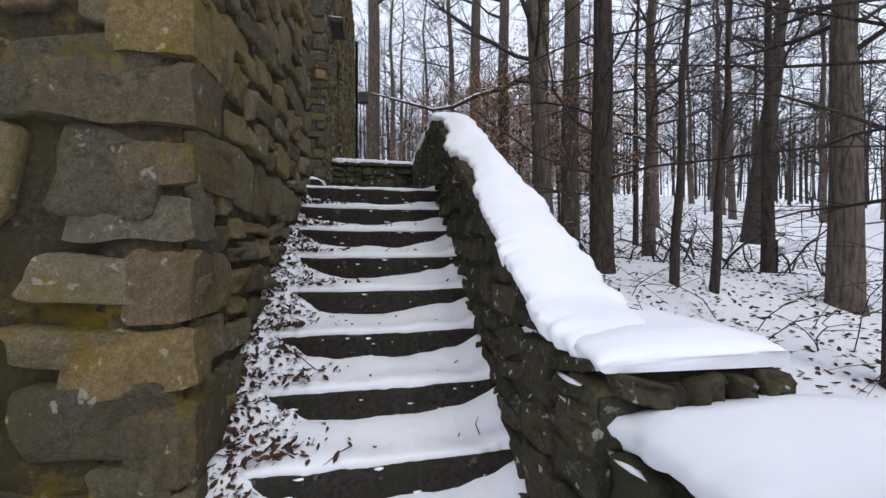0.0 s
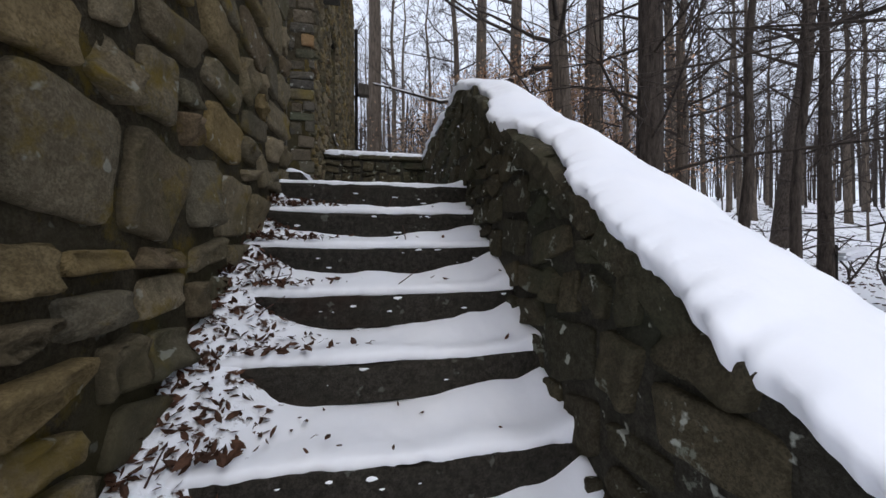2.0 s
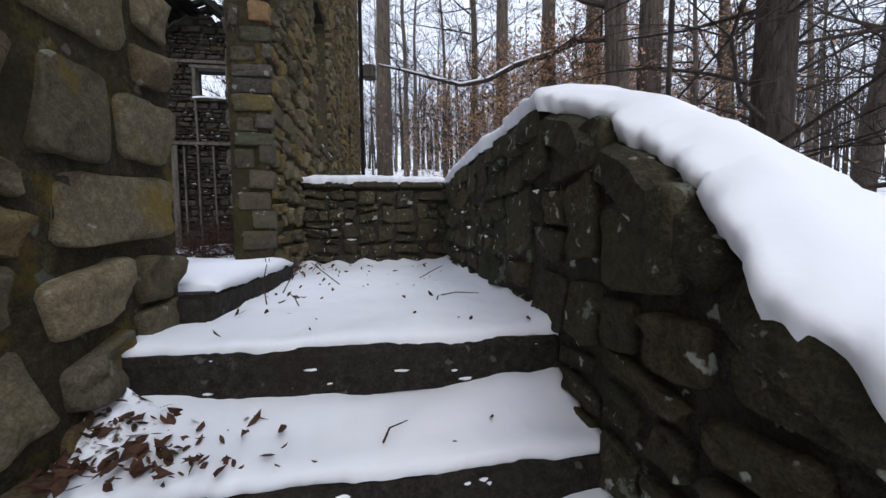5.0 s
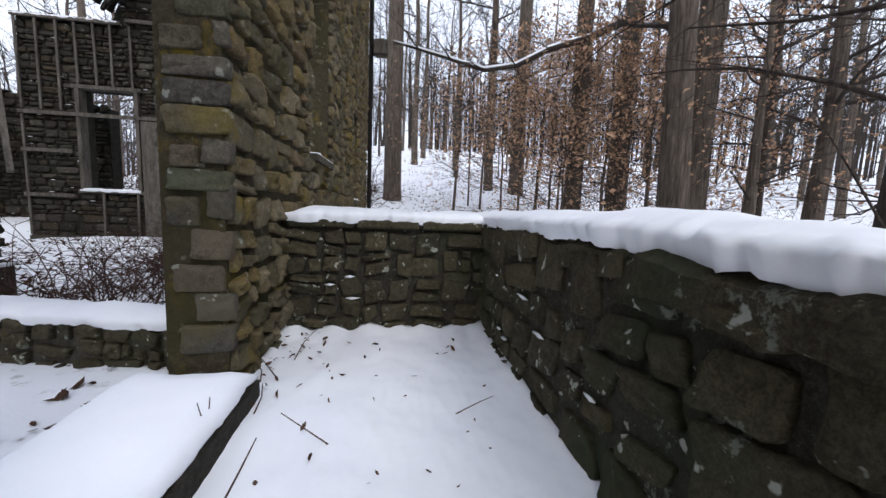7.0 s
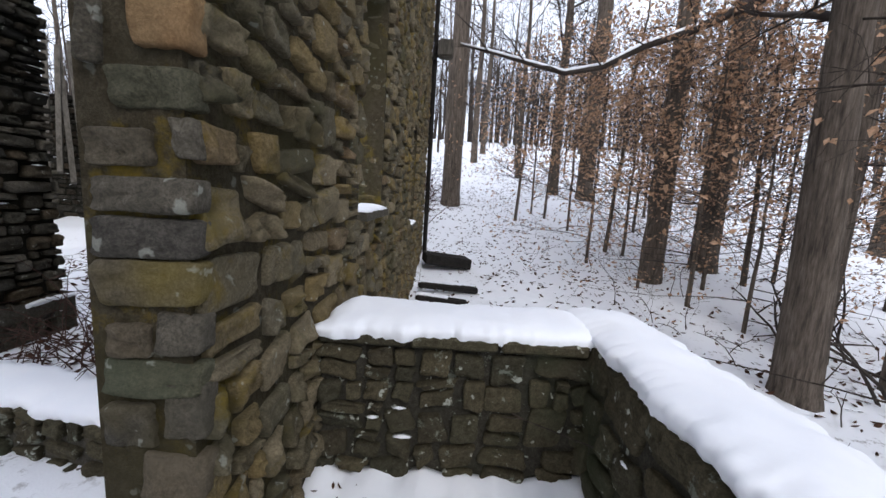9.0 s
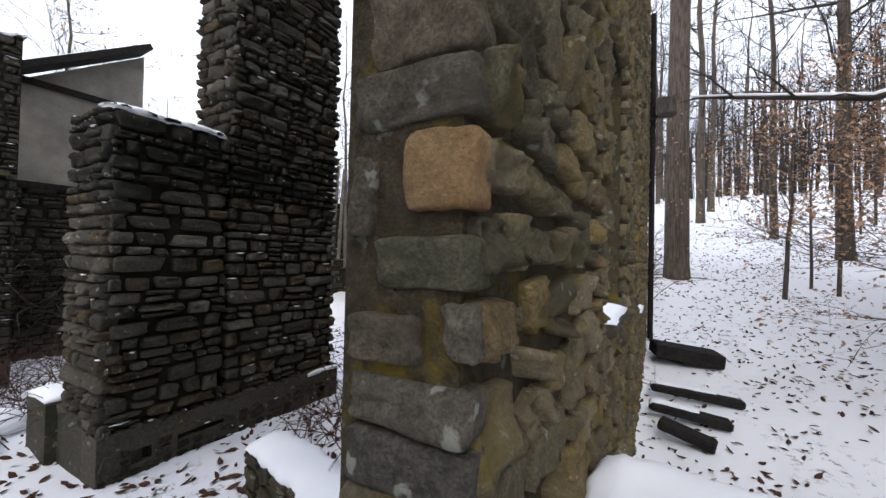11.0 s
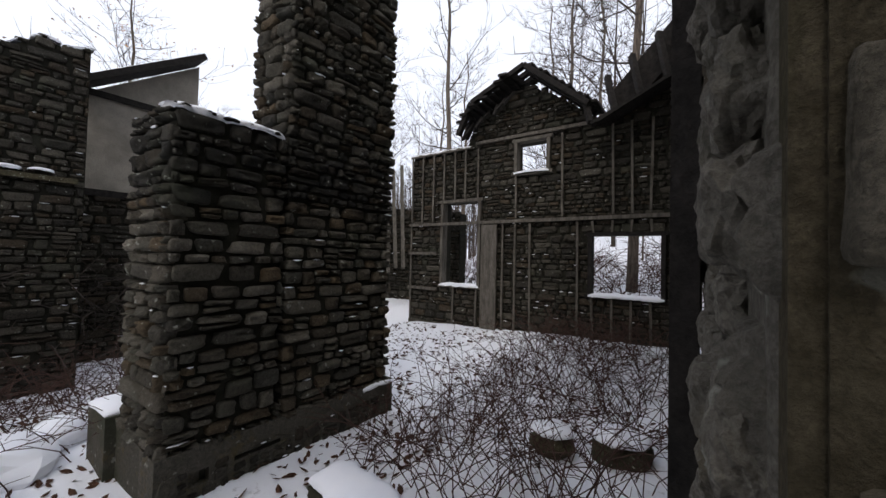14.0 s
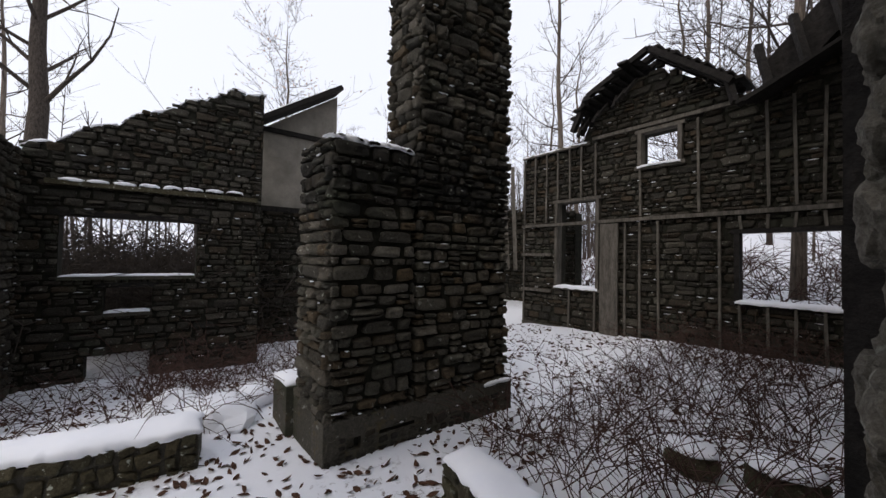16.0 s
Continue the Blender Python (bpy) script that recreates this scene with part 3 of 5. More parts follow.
# the broken inner edge: crumbling mortar and rubble
rng = random.Random(44)
blocks, z = [], -0.6
while z < 3.6:
    h, y = rng.uniform(0.09, 0.2), DOOR1 - 0.05
    while y < DOOR1 + 0.9:
        w = rng.uniform(0.08, 0.2)
        blocks.append((y, y + w, z, z + h, rng.choice((-0.01, 0.0, 0.01, 0.02, 0.03, -0.06)), rng.uniform(0.4, 1.0)))
        y += w
    z += h


def crumble(y, z):
    """How far the broken wall end stands out at a place: blocks of old concrete, gaps and pebbles."""
    p = Vector((0.0, y, z))
    wy, wz = y + 0.03 * noise.noise(p * 9), z + 0.03 * noise.noise(p * 9 + Vector((5, 0, 0)))
    out, rough = 0.0, 1.0
    for y0, y1, z0, z1, o, g in blocks:
        if y0 <= wy < y1 and z0 <= wz < z1:
            gap = min(wy - y0, y1 - wy, wz - z0, z1 - wz)
            out, rough = o - 0.06 * smooth(0.018, 0.0, gap), g
            break
    pebble = 1 - noise.voronoi(p * 58)[0][0]
    coarse = 1 - noise.voronoi(p * 24 + Vector((2, 1, 0)))[0][0]
    return out + rough * (0.02 * coarse + 0.014 * pebble) - 0.02 + 0.015 * noise.noise(p * 6) + 0.012 * noise.noise(p * 45)


rv, rf, ny, nz = [], [], 110, 520
for j in range(nz + 1):
    for i in range(ny + 1):
        y, z = DOOR1 + 0.004 + 0.86 * i / ny, -0.5 + 4.0 * j / nz
        edge = smooth(DOOR1, DOOR1 + 0.05, y)
        rv.append((FACE - THICK + 0.035 - edge * (0.028 + max(0.0, crumble(y, z))), y, z))
for j in range(nz):
    for i in range(ny):
        a = j * (ny + 1) + i
        rf.append((a, a + ny + 1, a + ny + 2, a + 1))
put_under(new("crumbling_edge", lists_to_mesh("crumbling_edge", rv, rf, "rubble_edge", False)), front)
rng = random.Random(45)
chunks = []
for k in range(7):
    bm = bmesh.new()
    bmesh.ops.create_icosphere(bm, subdivisions=4, radius=1)
    for v in bm.verts:
        q = v.co.normalized()
        box = 1 / max(abs(q.x), abs(q.y), abs(q.z))
        r = 0.55 + 0.35 * box + 0.22 * noise.noise(q * 1.7 + Vector((k * 5, 0, 0)))
        r += 0.1 * (0.6 - noise.voronoi(q * 5 + Vector((k, 0, 0)))[0][0]) + 0.09 * noise.noise(q * 14) + 0.06 * noise.noise(q * 29)
        v.co = q * r
    me = bpy.data.meshes.new("rubble_stone")
    bm.to_mesh(me)
    bm.free()
    me.materials.append(M["rubble_edge"])
    chunks.append(me)
z = 0.35
while z < 2.7:
    h, y = rng.uniform(0.08, 0.15), DOOR1 + 0.05
    while y < DOOR1 + 0.7:
        w = rng.uniform(0.09, 0.16)
        if rng.random() < 0.85:
            ob = new("rubble_stone", rng.choice(chunks))
            put_under(ob, front)
            ob.matrix_basis = pose(FACE - THICK + 0.012 - rng.uniform(0, 0.02), y + w / 2, z + h / 2, rng.uniform(-8, 8), 0, 0) @ Matrix.Diagonal((rng.uniform(0.03, 0.05), w * 0.52, h * 0.52, 1))
        y += w
    z += h
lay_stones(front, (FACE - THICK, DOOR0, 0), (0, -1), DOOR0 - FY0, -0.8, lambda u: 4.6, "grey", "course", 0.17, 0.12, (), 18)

# door jamb: broad stones bedded in mortar
JAMB = [
    ('tan', -0.612, -0.42, 1.76, 1.882),
    ('grey', -0.665, -0.42, 1.67, 1.751),
    ('orange', -0.539, -0.42, 1.534, 1.658),
    ('grey', -0.674, -0.604, 1.501, 1.631),
    ('green', -0.594, -0.42, 1.422, 1.499),
    ('ochre', -0.66, -0.506, 1.309, 1.382),
    ('pale', -0.466, -0.42, 1.329, 1.407),
    ('grey', -0.676, -0.42, 1.215, 1.289),
    ('dark', -0.661, -0.42, 1.117, 1.208),
    ('ochre', -0.657, -0.42, 1.014, 1.113),
    ('tan', -0.629, -0.537, 0.893, 0.971),
    ('grey', -0.522, -0.42, 0.91, 1.0),
    ('green', -0.655, -0.42, 0.809, 0.888),
    ('dark', -0.658, -0.535, 0.674, 0.784),
    ('grey', -0.504, -0.42, 0.708, 0.839),
    ('tan', -0.572, -0.42, 0.551, 0.664),
    ('tan', -0.635, -0.454, 0.425, 0.532),
    ('grey', -0.557, -0.42, 0.312, 0.418),
    ('dark', -0.62, -0.42, 0.181, 0.299),
]
bm = bmesh.new()
hull(bm, (FACE - THICK + 0.03, DOOR1 - 0.004, -0.4), (FACE - 0.01, DOOR1 + 0.3, 6.3))
part("mortar_body", bm, "mortar", front)
rng = random.Random(77)


def jamb_stone(tone, x0, x1, z0, z1):
    k = rng.randrange(len(SHAPES["slab"]))
    ob = new("stone", stone_mesh("slab", k, "jamb_" + tone))
    put_under(ob, front)
    ob.matrix_basis = Matrix.Translation(((x0 + x1) / 2, DOOR1 + 0.004, (z0 + z1) / 2)) @ Matrix.Rotation(rng.uniform(-0.03, 0.03), 4, "Y") @ Matrix.Diagonal((x1 - x0 + 0.005, 0.052, z1 - z0 + 0.005, 1))


for tone, x0, x1, z0, z1 in JAMB:
    jamb_stone(tone, max(x0, -0.648), x1, z0, z1)
z = max(q[4] for q in JAMB) + 0.02
while z < 5.6:
    h, m = rng.uniform(0.1, 0.2), FACE - rng.uniform(0.12, 0.26)
    jamb_stone(rng.choice(("tan", "grey", "dark", "ochre")), FACE - THICK + 0.02, m - 0.015, z, z + h)
    jamb_stone(rng.choice(("tan", "grey", "dark", "pale")), m + 0.01, FACE + 0.02, z, z + h)
    z += h + 0.025
# projecting stone ledge high on the wall
bm = bmesh.new()
hull(bm, (FACE - 0.05, 5.3, 2.5), (FACE + 0.2, 5.75, 2.56))
ledge = tagged(part("stone_ledge", bm, "jamb_dark"), "thin stone ledge jutting from the wall with snow", "ledge", kind="structure")
tagged(snow_strip("ledge_snow", [((FACE, 5.3, 2.56), (FACE + 0.19, 5.3, 2.56)), ((FACE, 5.75, 2.56), (FACE + 0.19, 5.75, 2.56))], None, 0.025, 8, ragged=0.01, n=6), "thin snow on a stone ledge", "snow")

# window openings in the front wall
for i, (y0, y1, z0, z1) in enumerate(((6.42, 7.2, 1.15, 2.75), (9.4, 10.2, 0.84, 2.25))):
    win = empty("window_%d" % (i + 1), "empty stone window opening with a snowy sill", "window", (FACE, y0, z0), kind="structure")
    bm = bmesh.new()
    hull(bm, (FACE - THICK, y0 - 0.02, z0 - 0.05), (FACE + 0.05, y1, z0 + 0.004))
    part("window_sill", bm, "jamb_grey", win)
    bm = bmesh.new()
    hull(bm, (FACE - THICK + 0.03, y0 - 0.05, z1 - 0.01), (FACE - 0.02, y1 + 0.05, z1 + 0.14))
    part("lintel", bm, "char", win)
    lay_stones(win, (FACE - THICK + 0.02, y1 + 0.02, 0), (1, 0), THICK - 0.03, z0 + 0.02, lambda u: z1 - 0.02, "brown", "course", 0.13, 0.07, (), 60 + i)
    tagged(snow_strip("sill_snow", [((FACE - 0.3, y0 + 0.02, z0), (FACE + 0.05, y0 + 0.02, z0)), ((FACE - 0.3, y1 - 0.02, z0), (FACE + 0.05, y1 - 0.02, z0))], None, 0.03, 20 + i, ragged=0.01, n=7), "snow lying on a window sill", "snow")

# lamp box and drain pipe at the far corner
lamp = empty("wall_lamp", "grey metal flood lamp box on the wall corner", "lamp", (-0.25, 12.4, 4.2))
bm = bmesh.new()
hull(bm, (-0.3, 12.3, 4.15), (0.02, 12.55, 4.5))
bmesh.ops.bevel(bm, geom=bm.edges[:], offset=0.03, segments=2, affect="EDGES")
part("housing", bm, "wood", lamp)
bm = bmesh.new()
beam(bm, (-0.46, 12.42, 4.1), (-0.25, 12.42, 4.2), 0.05, 0.05)
part("bracket", bm, "char", lamp)
v, f = [], []
tube(v, f, [Vector((-0.36, 12.52, z)) for z in (-0.4, 1.5, 3, 4.6, 6.2)], [0.05] * 5, 8)
tagged(new("drain_pipe", lists_to_mesh("drain_pipe", v, f, "char")), "black vertical drain pipe on the wall corner", "pipe")

# doorway threshold
thr = empty("door_threshold", "dark stone door threshold under smooth snow", "threshold", (-0.6, 4.4, 0), kind="structure")
bm = bmesh.new()
hull(bm, (-0.8, DOOR0 - 0.06, -0.5), (-0.33, DOOR1 - 0.01, 0.09))
bmesh.ops.bevel(bm, geom=bm.edges[:], offset=0.015, segments=2, affect="EDGES")
part("slab", bm, "step", thr)
tagged(snow_strip("threshold_snow", [((-0.8, y, 0.09), (-0.33, y, 0.09)) for y in (DOOR0 + 0.02, 4.2, 4.6, DOOR1 - 0.02)], None, 0.05, 31, ragged=0.015), "smooth snow on the door threshold", "snow")

# ---- stair parapet ----
PX, PT = 0.755, 0.34
parapet = empty("stair_parapet", "dark lichen-covered stone parapet under thick snow", "wall", (PX, 3, -1), kind="structure")
P0, P1 = 1.02, 6.05


def parapet_top(y):
    line = [(P0, -0.97), (1.4, -0.83), (1.83, -0.54), (2.2, -0.28), (2.5, -0.05), (2.84, 0.15), (3.36, 0.52), (3.7, 0.69), (4.3, 0.7), (6.2, 0.67)]
    for (a, za), (b, zb) in zip(line, line[1:]):
        if y <= b:
            return za + (zb - za) * max(0, (y - a) / (b - a))
    return line[-1][1]


wall_core("mortar_body", (PX, P1, 0), (0, -1), P1 - P0, PT, -2.3, lambda u: parapet_top(P1 - u) + 0.03, "dark_mortar_lichen", (), parapet, 0.012)
lay_stones(parapet, (PX, P1, 0), (0, -1), P1 - P0, -2.2, lambda u: parapet_top(P1 - u) - 0.02, "dark", "rubble", 0.21, 0.065, (), 21, (0, 9, 9), 0.014, 300)
rows = []
rng = random.Random(4)
y = 1.75
while y < 6.0:
    ln = rng.uniform(0.28, 0.6)
    a, b = Vector((PX + PT / 2 - 0.01, y, parapet_top(y) - 0.04)), Vector((PX + PT / 2 - 0.01, min(y + ln, 6.1), parapet_top(min(y + ln, 6.1)) - 0.04))
    bm = bmesh.new()
    rough_block(bm, a, b - (b - a) * 0.03, PT + rng.uniform(0.0, 0.03), 0.08 + rng.uniform(0, 0.03), y * 7, 0.022)
    part("coping_stone", bm, "dark", parapet)
    y += ln
for y in (1.12, 1.4, 1.6, 1.83, 2.2, 2.35, 2.5, 2.64, 2.72, 2.79, 2.84, 2.92, 3.0, 3.1, 3.36, 3.5, 3.7, 3.9, 4.3, 5, 5.6, 6.1):
    z = parapet_top(y) + 0.02
    bare = 0.05 * smooth(2.95, 3.1, y) * smooth(3.75, 3.5, y)
    spill = smooth(3.0, 2.92, y) * smooth(2.7, 2.8, y)
    bare += 0.05 * smooth(2.78, 2.66, y) * smooth(2.2, 2.4, y)
    rows.append(((PX - 0.015 - 0.015 * spill + bare, y, z - 0.025 * spill), (PX + PT + 0.04 - 0.04 * smooth(2.0, 2.6, y) * smooth(4.6, 4.0, y), y, z - 0.01)))
tagged(snow_strip("parapet_snow", rows, None, 0.075, 3, ragged=0.04, n=16, step=0.015), "thick smooth snow along the stair parapet", "snow")
# lower newel blocks at the foot
for (lo, hi, sd) in (((0.77, 1.02, -2.3), (1.42, 1.5, -0.9), 81), ((0.8, 0.35, -2.3), (1.72, 1.04, -1.07), 82)):
    block = empty("newel_block", "square stone block at the foot of the parapet, snow-capped", "wall", (lo[0], lo[1], -2), "newel blocks", "structure")
    bm = bmesh.new()
    hull(bm, (lo[0] + 0.04, lo[1] + 0.04, lo[2]), (hi[0] - 0.03, hi[1] - 0.03, hi[2]))
    part("mortar_body", bm, "mortar_dark", block)
    lay_stones(block, (lo[0], hi[1], 0), (0, -1), hi[1] - lo[1], -2.2, lambda u: hi[2] - 0.02, "dark", "rubble", 0.2, 0.1, (), sd, (0, 9, 9), 0.02)
    lay_stones(block, (lo[0], lo[1], 0), (1, 0), hi[0] - lo[0], -2.2, lambda u: hi[2] - 0.02, "dark", "rubble", 0.2, 0.1, (), sd + 5, (0, 9, 9), 0.02)
    tagged(snow_strip("block_snow", [((lo[0] - 0.005, y, hi[2]), (hi[0] + 0.005, y, hi[2])) for y in (lo[1], lo[1] + 0.2, hi[1] - 0.1, hi[1] + 0.02)], None, 0.08, sd, ragged=0.022, n=18, step=0.02), "thick pillow of snow on a stone block", "snow")

far_par = empty("landing_wall", "low mossy stone wall at the landing's end, snow on top", "wall", (0, 5.75, 0), kind="structure")
wall_core("mortar_body", (-0.44, 5.68, 0), (1, 0), 1.24, 0.36, -0.9, lambda u: 0.72, "dark_mortar_lichen", (), far_par, 0.016)
lay_stones(far_par, (-0.44, 5.68, 0), (1, 0), 1.24, -0.1, lambda u: 0.63, "dark", "rubble", 0.15, 0.07, (), 22, (0, 9, 9), 0.008)
for k in range(3):
    bm = bmesh.new()
    hull(bm, (-0.42 + k * 0.39, 5.64, 0.64), (-0.42 + k * 0.39 + 0.375, 6.04, 0.695))
    bmesh.ops.bevel(bm, geom=bm.edges[:], offset=0.012, segments=1, affect="EDGES")
    part("coping_stone", bm, "dark", far_par)
tagged(snow_strip("wall_snow", [((x, 5.63, 0.69), (x, 6.06, 0.69)) for x in (-0.42, -0.1, 0.3, 0.8)], None, 0.065, 5, n=14, step=0.015), "smooth snow on the low landing wall", "snow")

# ---- chimney ----
chimney = empty("chimney", "massive fieldstone chimney with a tall square stack", "chimney", (-4.3, 6.8, -0.4), kind="structure")
CX = -3.88
for a, b, top_z, seed in ((5.6, 6.51, 2.6, 31), (6.51, 7.92, 7.5, 32)):
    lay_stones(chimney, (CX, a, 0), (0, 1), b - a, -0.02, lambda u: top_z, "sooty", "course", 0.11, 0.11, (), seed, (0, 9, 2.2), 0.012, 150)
    bm = bmesh.new()
    hull(bm, (-4.72 if a < 6 else -4.5, a + 0.04, -0.8), (CX - 0.035, b - 0.04, top_z - 0.03))
    part("mortar_body", bm, "mortar_dark", chimney)
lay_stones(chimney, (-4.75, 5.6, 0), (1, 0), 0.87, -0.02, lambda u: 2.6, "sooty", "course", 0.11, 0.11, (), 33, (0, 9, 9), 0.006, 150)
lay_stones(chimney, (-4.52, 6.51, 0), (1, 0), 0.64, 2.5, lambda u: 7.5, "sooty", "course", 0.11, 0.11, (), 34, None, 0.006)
# rendered plinth with holes and a ledge
plinth_holes = [(0.22, 0.36, -0.27, -0.16), (0.55, 0.95, -0.2, -0.16), (2.08, 2.2, -0.36, -0.2)]
wall_core("plinth", (CX + 0.03, 5.57, 0), (0, 1), 2.4, 0.3, -0.8, lambda u: 0.06, "concrete", plinth_holes, chimney, 0.0)
wall_core("plinth", (-4.78, 5.576, 0), (1, 0), 0.89, 0.3, -0.8, lambda u: 0.06, "concrete", (), chimney, 0.0)
lay_stones(chimney, (CX + 0.04, 5.57, 0), (0, 1), 2.4, -0.6, lambda u: -0.12, "grey", "rubble", 0.12, 0.05, plinth_holes, 35, None, 0.03)
tagged(snow_strip("chimney_snow", [((-4.7, y, 2.58), (CX + 0.02, y, 2.58)) for y in (5.62, 5.8, 6.2, 6.5)], None, 0.05, 41, ragged=0.06), "patchy snow on the chimney shoulder", "snow")
tagged(snow_strip("plinth_snow", [((CX - 0.0, y, 0.0), (CX + 0.07, y, 0.0)) for y in (7.5, 7.7, 7.95)], None, 0.03, 43, ragged=0.01, n=5), "thin snow on the plinth ledge", "snow")
# low buttress beside the chimney
bm = bmesh.new()
hull(bm, (-5.3, 5.5, -0.8), (-4.76, 5.85, 0.1))
butt = tagged(part("buttress", bm, "concrete"), "low stone buttress beside the chimney", "wall", kind="structure")
tagged(snow_strip("buttress_snow", [((-5.3, y, 0.1), (-4.78, y, 0.1)) for y in (5.5, 5.65, 5.85)], None, 0.06, 44, ragged=0.02), "snow on a low buttress", "snow")

# ---- end wall ----
EY = 12.2
endw = empty("wall_end", "ruined fieldstone end wall with bare wall studs and empty windows", "wall", (-4, EY, 0), kind="structure")
E0, E1 = -7.22, -0.78
OPEN = [(-6.2, -5.06, 0.84, 2.9), (-2.61, -1.31, 0.84, 2.02), (-4.22, -3.42, 3.42, 4.13)]
end_holes = [(a - E0, b - E0, c, d) for a, b, c, d in OPEN]


def end_top(u):
    x = E0 + u
    if x < -5.3:
        return 4.2
    if x < -3.87:
        return 4.75 + (x + 5.3) / 1.43 * 0.72
    if x < -2.6:
        return 5.47 - (x + 3.87) / 1.27 * 1.0
    return 4.35 if x < -2.2 else 4.5 + 0.5 * (x + 2.2)


wall_core("mortar_body", (E0, EY, 0), (1, 0), E1 - E0, 0.42, -0.6, end_top, "mortar_dark", end_holes, endw)
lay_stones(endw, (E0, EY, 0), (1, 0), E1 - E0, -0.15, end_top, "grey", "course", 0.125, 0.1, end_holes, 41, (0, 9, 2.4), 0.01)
bm = bmesh.new()
hull(bm, (E0, EY - 0.06, -0.7), (E1, EY + 0.1, -0.12))
part("footing", bm, "concrete", endw)


def in_open(x, z0, z1):
    return [(c, d) for a, b, c, d in OPEN if a - 0.03 < x < b + 0.03 and c < z1 and d > z0]


rng = random.Random(9)
x = E0 + 0.06
while x < E1 - 0.2:
    for z0, z1 in ((-0.1, 2.3), (2.42, 4.15)):
        if z0 < 1 and rng.random() < 0.12 or z0 > 2 and -5.0 < x < -2.4 and rng.random() < 0.5:
            continue
        spans = [(z0, z1)]
        for c, d in in_open(x, z0, z1):
            spans = [(z0, c - 0.03), (d + 0.05, z1)]
        for a, b in spans:
            if b - a > 0.15:
                bm = bmesh.new()
                t = rng.uniform(-0.015, 0.015)
                beam(bm, (x - t, EY - 0.075, a), (x + t, EY - 0.075, b), 0.04, 0.03, (0, 1, 0))
                part("stud", bm, "wood", endw)
    x += rng.uniform(0.28, 0.36)
for z, a, b in ((2.36, E0, E1), (4.19, E0, -5.3), (1.62, E0, -6.3), (0.72, E0, -6.3), (4.25, -5.2, -2.3)):
    bm = bmesh.new()
    beam(bm, (a, EY - 0.085, z), (b, EY - 0.085, z), 0.05, 0.07)
    part("rail", bm, "wood", endw)
for i, (a, b, c, d) in enumerate(OPEN):
    win = empty("window_%d" % (i + 3), "empty ruined window opening with weathered wooden frame", "window", (a, EY, c), kind="structure")
    for p, q in (((a + 0.03, c), (a + 0.03, d)), ((b - 0.03, c), (b - 0.03, d)), ((a - 0.06, d + 0.02), (b + 0.06, d + 0.02)), ((a - 0.06, c - 0.02), (b + 0.06, c - 0.02))):
        bm = bmesh.new()
        beam(bm, (p[0], EY + 0.02, p[1]), (q[0], EY + 0.02, q[1]), 0.07, 0.2, (0, 1, 0))
        part("window_frame", bm, "wood" if i != 1 else "char", win)
    tagged(snow_strip("sill_snow", [((x, EY + 0.35, c), (x, EY - 0.14, c)) for x in (a + 0.01, (a + b) / 2, b - 0.01)], None, 0.05, 50 + i, ragged=0.02, n=6), "snow lying on a ruined window sill", "snow")
bm = bmesh.new()
hull(bm, (-5.0, EY - 0.12, -0.1), (-4.6, EY - 0.08, 2.3))
tagged(part("door_board", bm, "wood"), "grey weathered board leaning at the window", "board")
tagged(snow_strip("wall_top_snow", [((x, EY - 0.12, 4.2), (x, EY + 0.3, 4.2)) for x in (E0, -6.3, -5.35)], None, 0.04, 55, ragged=0.02), "thin snow on the ruined wall top", "snow")
# charred gable roof remains
roof = empty("gable_roof", "charred remains of a small gable roof", "roof", (-3.9, EY, 4.5), kind="structure")
for y in (EY - 0.42, EY - 0.1, EY + 0.2):
    for a, b in (((-5.5, 4.4), (-5.15, 5.1)), ((-5.15, 5.1), (-3.87, 5.62)), ((-3.87, 5.62), (-2.55, 4.5))):
        bm = bmesh.new()
        beam(bm, (a[0], y, a[1]), (b[0], y, b[1]), 0.1, 0.13, (0, 1, 0))
        part("rafter", bm, "char", roof)
for k in range(13):
    s = k / 12
    p = Vector((-5.45 + 1.55 * s, 0, 4.75 + 0.92 * s)) if k < 7 or rng.random() < 0.7 else None
    if p is not None:
        bm = bmesh.new()
        beam(bm, (p.x, EY - 0.55 + rng.uniform(-0.1, 0.2), p.z + rng.uniform(-0.04, 0.04)), (p.x, EY + 0.4, p.z), 0.2, 0.05)
        part("board", bm, "char", roof)
for k in range(9):
    s = k / 8
    bm = bmesh.new()
    beam(bm, (-3.85 + 1.3 * s, EY - 0.3 + rng.uniform(-0.1, 0.1), 5.68 - 1.1 * s), (-3.85 + 1.3 * s, EY + 0.4, 5.68 - 1.1 * s), 0.24, 0.05)
    part("board", bm, "char", roof)
for k in range(7):
    x = -5.4 + k * 0.2
    bm = bmesh.new()
    beam(bm, (x, EY - 0.2, 4.6 + k * 0.1), (x + rng.uniform(-0.1, 0.1), EY - 0.5, 4.25 + k * 0.1), 0.05, 0.06)
    part("rafter_end", bm, "char", roof)
eave = empty("collapsed_eave", "charred sagging roof eave over the end wall", "roof", (-1.5, 11.9, 4.5), kind="structure")
for k in range(6):
    y = EY - 0.75 + 0.22 * k
    bm = bmesh.new()
    beam(bm, (-2.4 + rng.uniform(-0.1, 0.1), y, 3.98 + 0.06 * k), (-0.7, y, 4.75 + 0.06 * k), 0.2, 0.05, (0, 0, 1))
    part("board", bm, "char", eave)
for k in range(5):
    x = -2.5 + k * 0.42
    bm = bmesh.new()
    beam(bm, (x, EY - 0.5, 4.1 + k * 0.14), (x - 0.2, EY - 0.2, 4.75 + k * 0.28), 0.09, 0.1)
    part("rafter", bm, "char", eave)
bm = bmesh.new()
